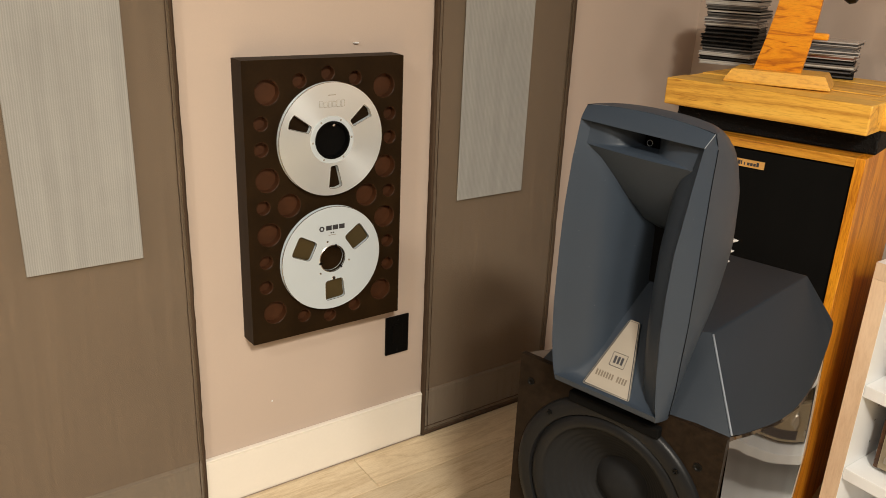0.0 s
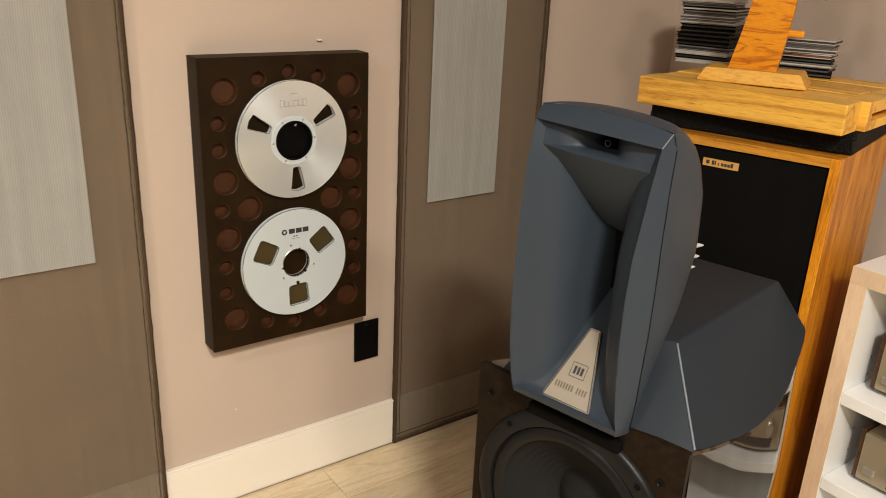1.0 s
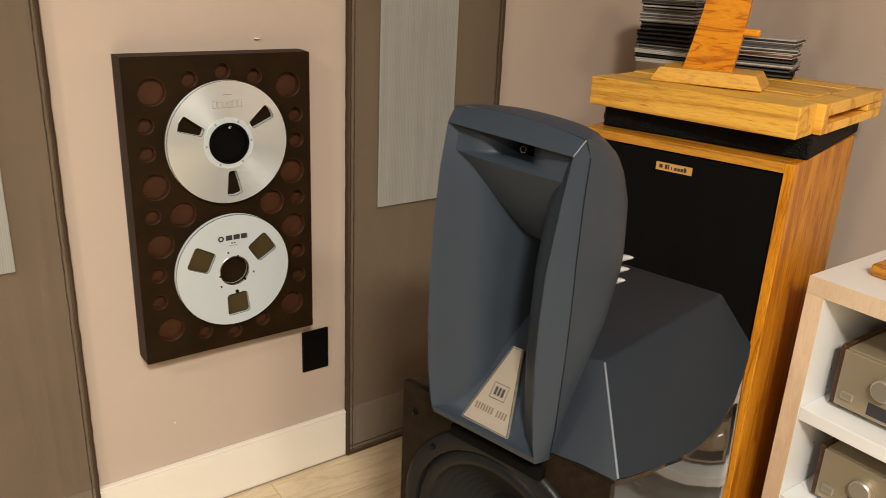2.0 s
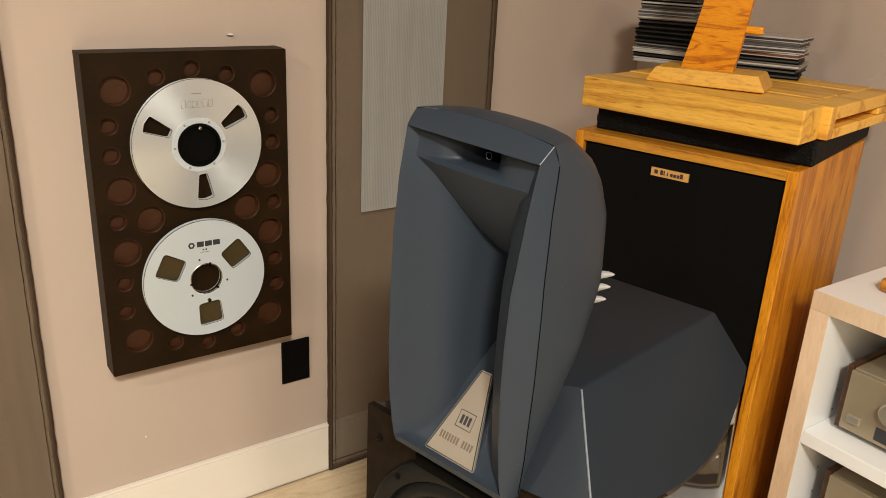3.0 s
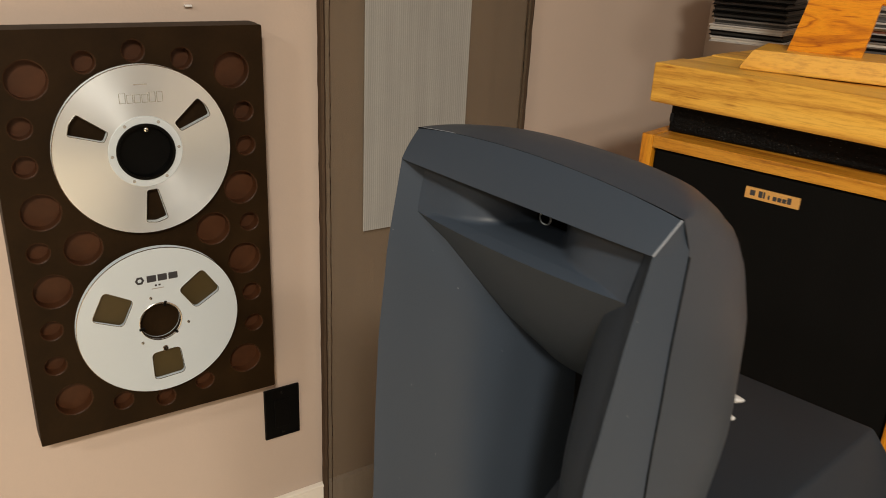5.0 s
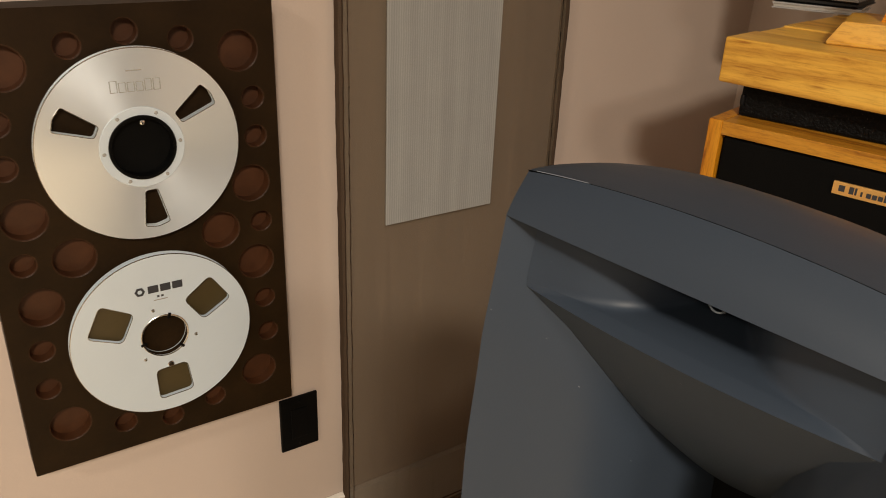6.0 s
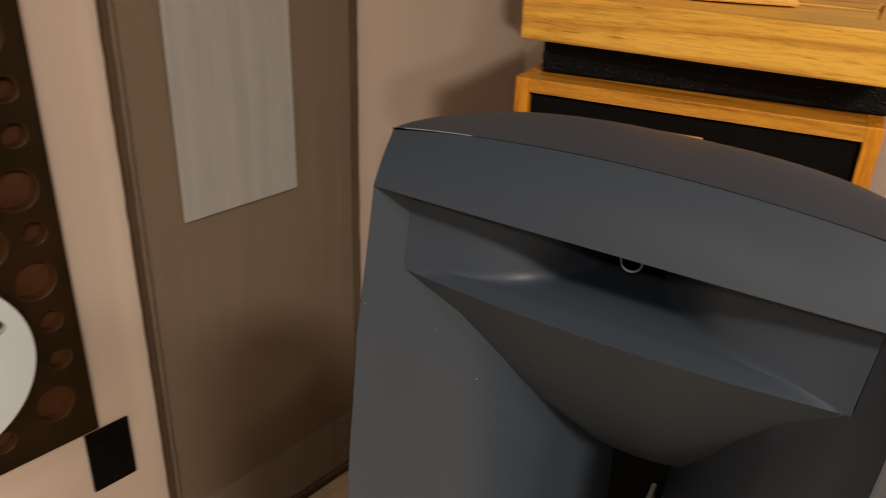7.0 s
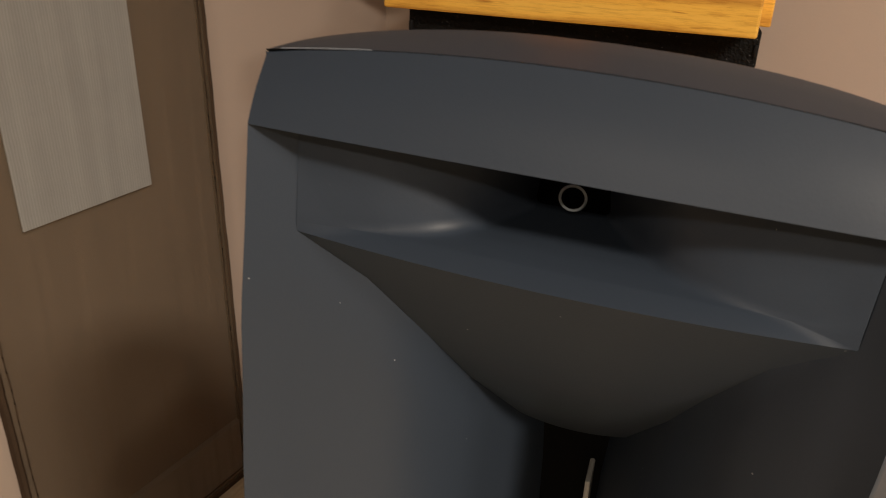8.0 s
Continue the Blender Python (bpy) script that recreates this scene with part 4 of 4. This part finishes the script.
phones = thing("headphones", "black over-ear headphones hanging on the wooden stand", "headphones", pose(1.724, 1.165, topz, 0, 0, -64))
arc = [(0.150 + 0.088 * math.cos(a), 0.05, bh + 0.245 + 0.095 * math.sin(a)) for a in [math.pi * i / 20 for i in range(21)]]
part("headband", tube(arc, 0.008, 10), BLACK, phones, smooth=True)
for x, s in ((0.064, -1), (0.236, 1)):
    bm = lathe([(0, 0.018), (0.03, 0.016), (0.042, 0.008), (0.045, -0.004), (0.038, -0.016), (0, -0.017)], 28)
    bmesh.ops.rotate(bm, verts=bm.verts, cent=(0, 0, 0), matrix=Matrix.Rotation(radians(90 * s), 3, "Y"))
    part("ear_cup", bm, BLACK, phones, smooth=40, m=pose(x, 0.05, bh + 0.20))


def cd_stack(x, y, turn, count, seed, cases):
    rnd = random.Random(seed)
    z = topz
    for k in range(count):
        ob = thing("compact_disc_case", "plastic disc case lying flat in a stack", "disc case", pose(x + rnd.uniform(-0.005, 0.005), y + rnd.uniform(-0.005, 0.005), z, 0, 0, turn + rnd.uniform(-5, 5)), "stacked disc cases")
        case = rnd.choice(cases)
        part("lid", box(-0.071, 0.071, -0.062, 0.062, 0.0074, 0.0108, 0.0007, 1), case, ob)
        part("tray", box(-0.071, 0.071, -0.062, 0.062, 0.0002, 0.0026, 0.0007, 1), case, ob)
        part("booklet", box(-0.0685, 0.0685, -0.0595, 0.0595, 0.0028, 0.0072), rnd.choice(SPINES), ob)
        z += 0.0112


SPINES = [plain("spine_" + n, c, 0.5, vary=0.2) for n, c in (("white", (0.5, 0.48, 0.44)), ("black", (0.012, 0.012, 0.012)), ("dark", (0.02, 0.015, 0.015)), ("coal", (0.03, 0.03, 0.03)), ("red", (0.16, 0.055, 0.03)), ("grey", (0.07, 0.07, 0.075)))]
PALE_CASE = plain("pale_case", (0.46, 0.45, 0.44), 0.15, vary=0.15, bump=0, coat=0.4)
cd_stack(2.055, 1.385, -70, 16, 5, [BLACK, BLACK, CLEAR, BLACK, PALE_CASE])
cd_stack(2.105, 1.138, -66, 8, 11, [PALE_CASE, CLEAR, PALE_CASE, BLACK])

# ---- white cube shelf with hi-fi ----
SX, SY = 1.812, 0.766
shelf = thing("cube_shelf", "white cube shelving unit with pale birch front edges", "shelf", pose(SX, SY, 0, 0, 0, -90))
ww, dd, hh, tt = 0.78, 0.39, 0.77, 0.038
for nm, (x0, x1, z0, z1) in (("top_board", (0, ww, hh - tt, hh)), ("bottom_board", (0, ww, 0, tt))):
    b = part(nm, box(x0, x1, 0.0015, dd, z0, z1, 0.001), MELAMINE, shelf)
    part("edge_band", box(x0, x1, 0.0, 0.0015, z0, z1), BIRCH, b, "pale birch edging")
for x0 in (0.0, ww - tt):
    b = part("side_board", box(x0, x0 + tt, 0.0015, dd, tt + 0.0005, hh - tt - 0.0005, 0.001), MELAMINE, shelf)
    part("edge_band", box(x0, x0 + tt, 0.0, 0.0015, tt + 0.0005, hh - tt - 0.0005), BIRCH, b, "pale birch edging")
SHZ = 0.452
part("shelf_board", box(tt + 0.0005, ww - tt - 0.0005, 0.004, dd - 0.003, SHZ, SHZ + 0.030, 0.0015), MELAMINE, shelf)
part("shelf_board", box(tt + 0.0005, ww - tt - 0.0005, 0.004, dd - 0.003, 0.230, 0.260, 0.0015), MELAMINE, shelf)
part("back_board", box(tt + 0.0005, ww - tt - 0.0005, dd - 0.006, dd - 0.001, tt + 0.0005, hh - tt - 0.0005), MELAMINE, shelf)
for z in (0.50, 0.545, 0.40, 0.36, 0.30):
    part("peg_hole", lathe([(0, 0.0004), (0.0025, 0.0004)], 10), INK, shelf, m=pose(tt + 0.0002, 0.10, z, 0, 90, 0))


def receiver(x, y, z, w, h, d, label):
    th = thing("stereo_amplifier", label, "amplifier", pose(SX + y, SY - x, z, 0, 0, -90), "hi-fi units in the shelf")
    part("case", box(0.012, w - 0.012, 0.012, d, 0.012, h - 0.004, 0.002), HIFI, th)
    for x0 in (0.0, w - 0.0115):
        part("wood_cheek", box(x0, x0 + 0.0115, 0.006, d, 0.008, h, 0.002), WALNUT, th, "dark walnut cheek")
    part("front_panel", box(0.012, w - 0.012, 0.0, 0.0115, 0.014, h - 0.006, 0.002), HIFI, th, "champagne front panel")
    part("power_button", box(0.026, 0.052, -0.009, 0.0, 0.036, 0.052, 0.002), CHAMPAGNE, th, "raised power key")
    part("dial_strip", box(0.080, w - 0.06, -0.0006, 0.0, 0.022, 0.050), INK, th)
    for kx, r in ((0.105, 0.023), (0.20, 0.013), (0.26, 0.013), (0.33, 0.024)):
        part("knob", lathe([(0, 0.018), (r * 0.85, 0.018), (r, 0.015), (r, 0.0)], 28, "y"), CHAMPAGNE, th, smooth=40, m=pose(kx, 0, h * 0.62))
    for fx in (0.05, w - 0.05):
        for fy in (0.04, d - 0.05):
            part("foot", lathe([(0.014, 0.0), (0.017, 0.012), (0, 0.012)], 18), BLACK, th, smooth=40, m=pose(fx, fy, 0))


receiver(0.066, 0.055, SHZ + 0.0305, 0.44, 0.145, 0.31, "vintage champagne amplifier with dark walnut cheeks, on a white shelf")
receiver(0.076, 0.050, 0.2605, 0.44, 0.135, 0.31, "vintage champagne tuner with dark walnut cheeks, on a white shelf")
tray = tagged(part("wooden_plinth", box(0.0, 0.34, 0.0, 0.16, 0, 0.026, 0.006), OAK_X, m=pose(SX + 0.107, SY - 0.064, hh + 0.0005, 0, 0, -90)), "varnished oak plinth lying on the white shelf", "plinth")

# ---- floor ----
floor = tagged(part("floor", box(X0 - 0.1, X1 + 0.1, Y0 - 0.1, Y1, -0.12, -0.012), OAK_FLOOR), "pale oak plank floor", "floor", kind="structure")
rest = bmesh.new()
PW = 0.145
rnd = random.Random(3)
j = 0
y = Y1 - 0.018
while y > Y0:
    y0 = max(Y0, y - PW)
    x = X0 - rnd.uniform(0, 1.2)
    while x < X1:
        ln = rnd.uniform(0.9, 1.7)
        a, b = max(x, X0), min(x + ln, X1)
        if b - a > 0.02:
            if y > 0.3 and b > -0.5:
                part("plank", box(a + 0.0006, b - 0.0006, y0 + 0.0006, y - 0.0006, -0.014, 0.0, 0.0008, 1), OAK_FLOOR, floor)
            else:
                rest = box(a + 0.0006, b - 0.0006, y0 + 0.0006, y - 0.0006, -0.014, 0.0, bm=rest)
        x += ln
    y -= PW
tagged(part("plank", rest, OAK_FLOOR, floor, "pale oak planks further off"), kind="stuff")
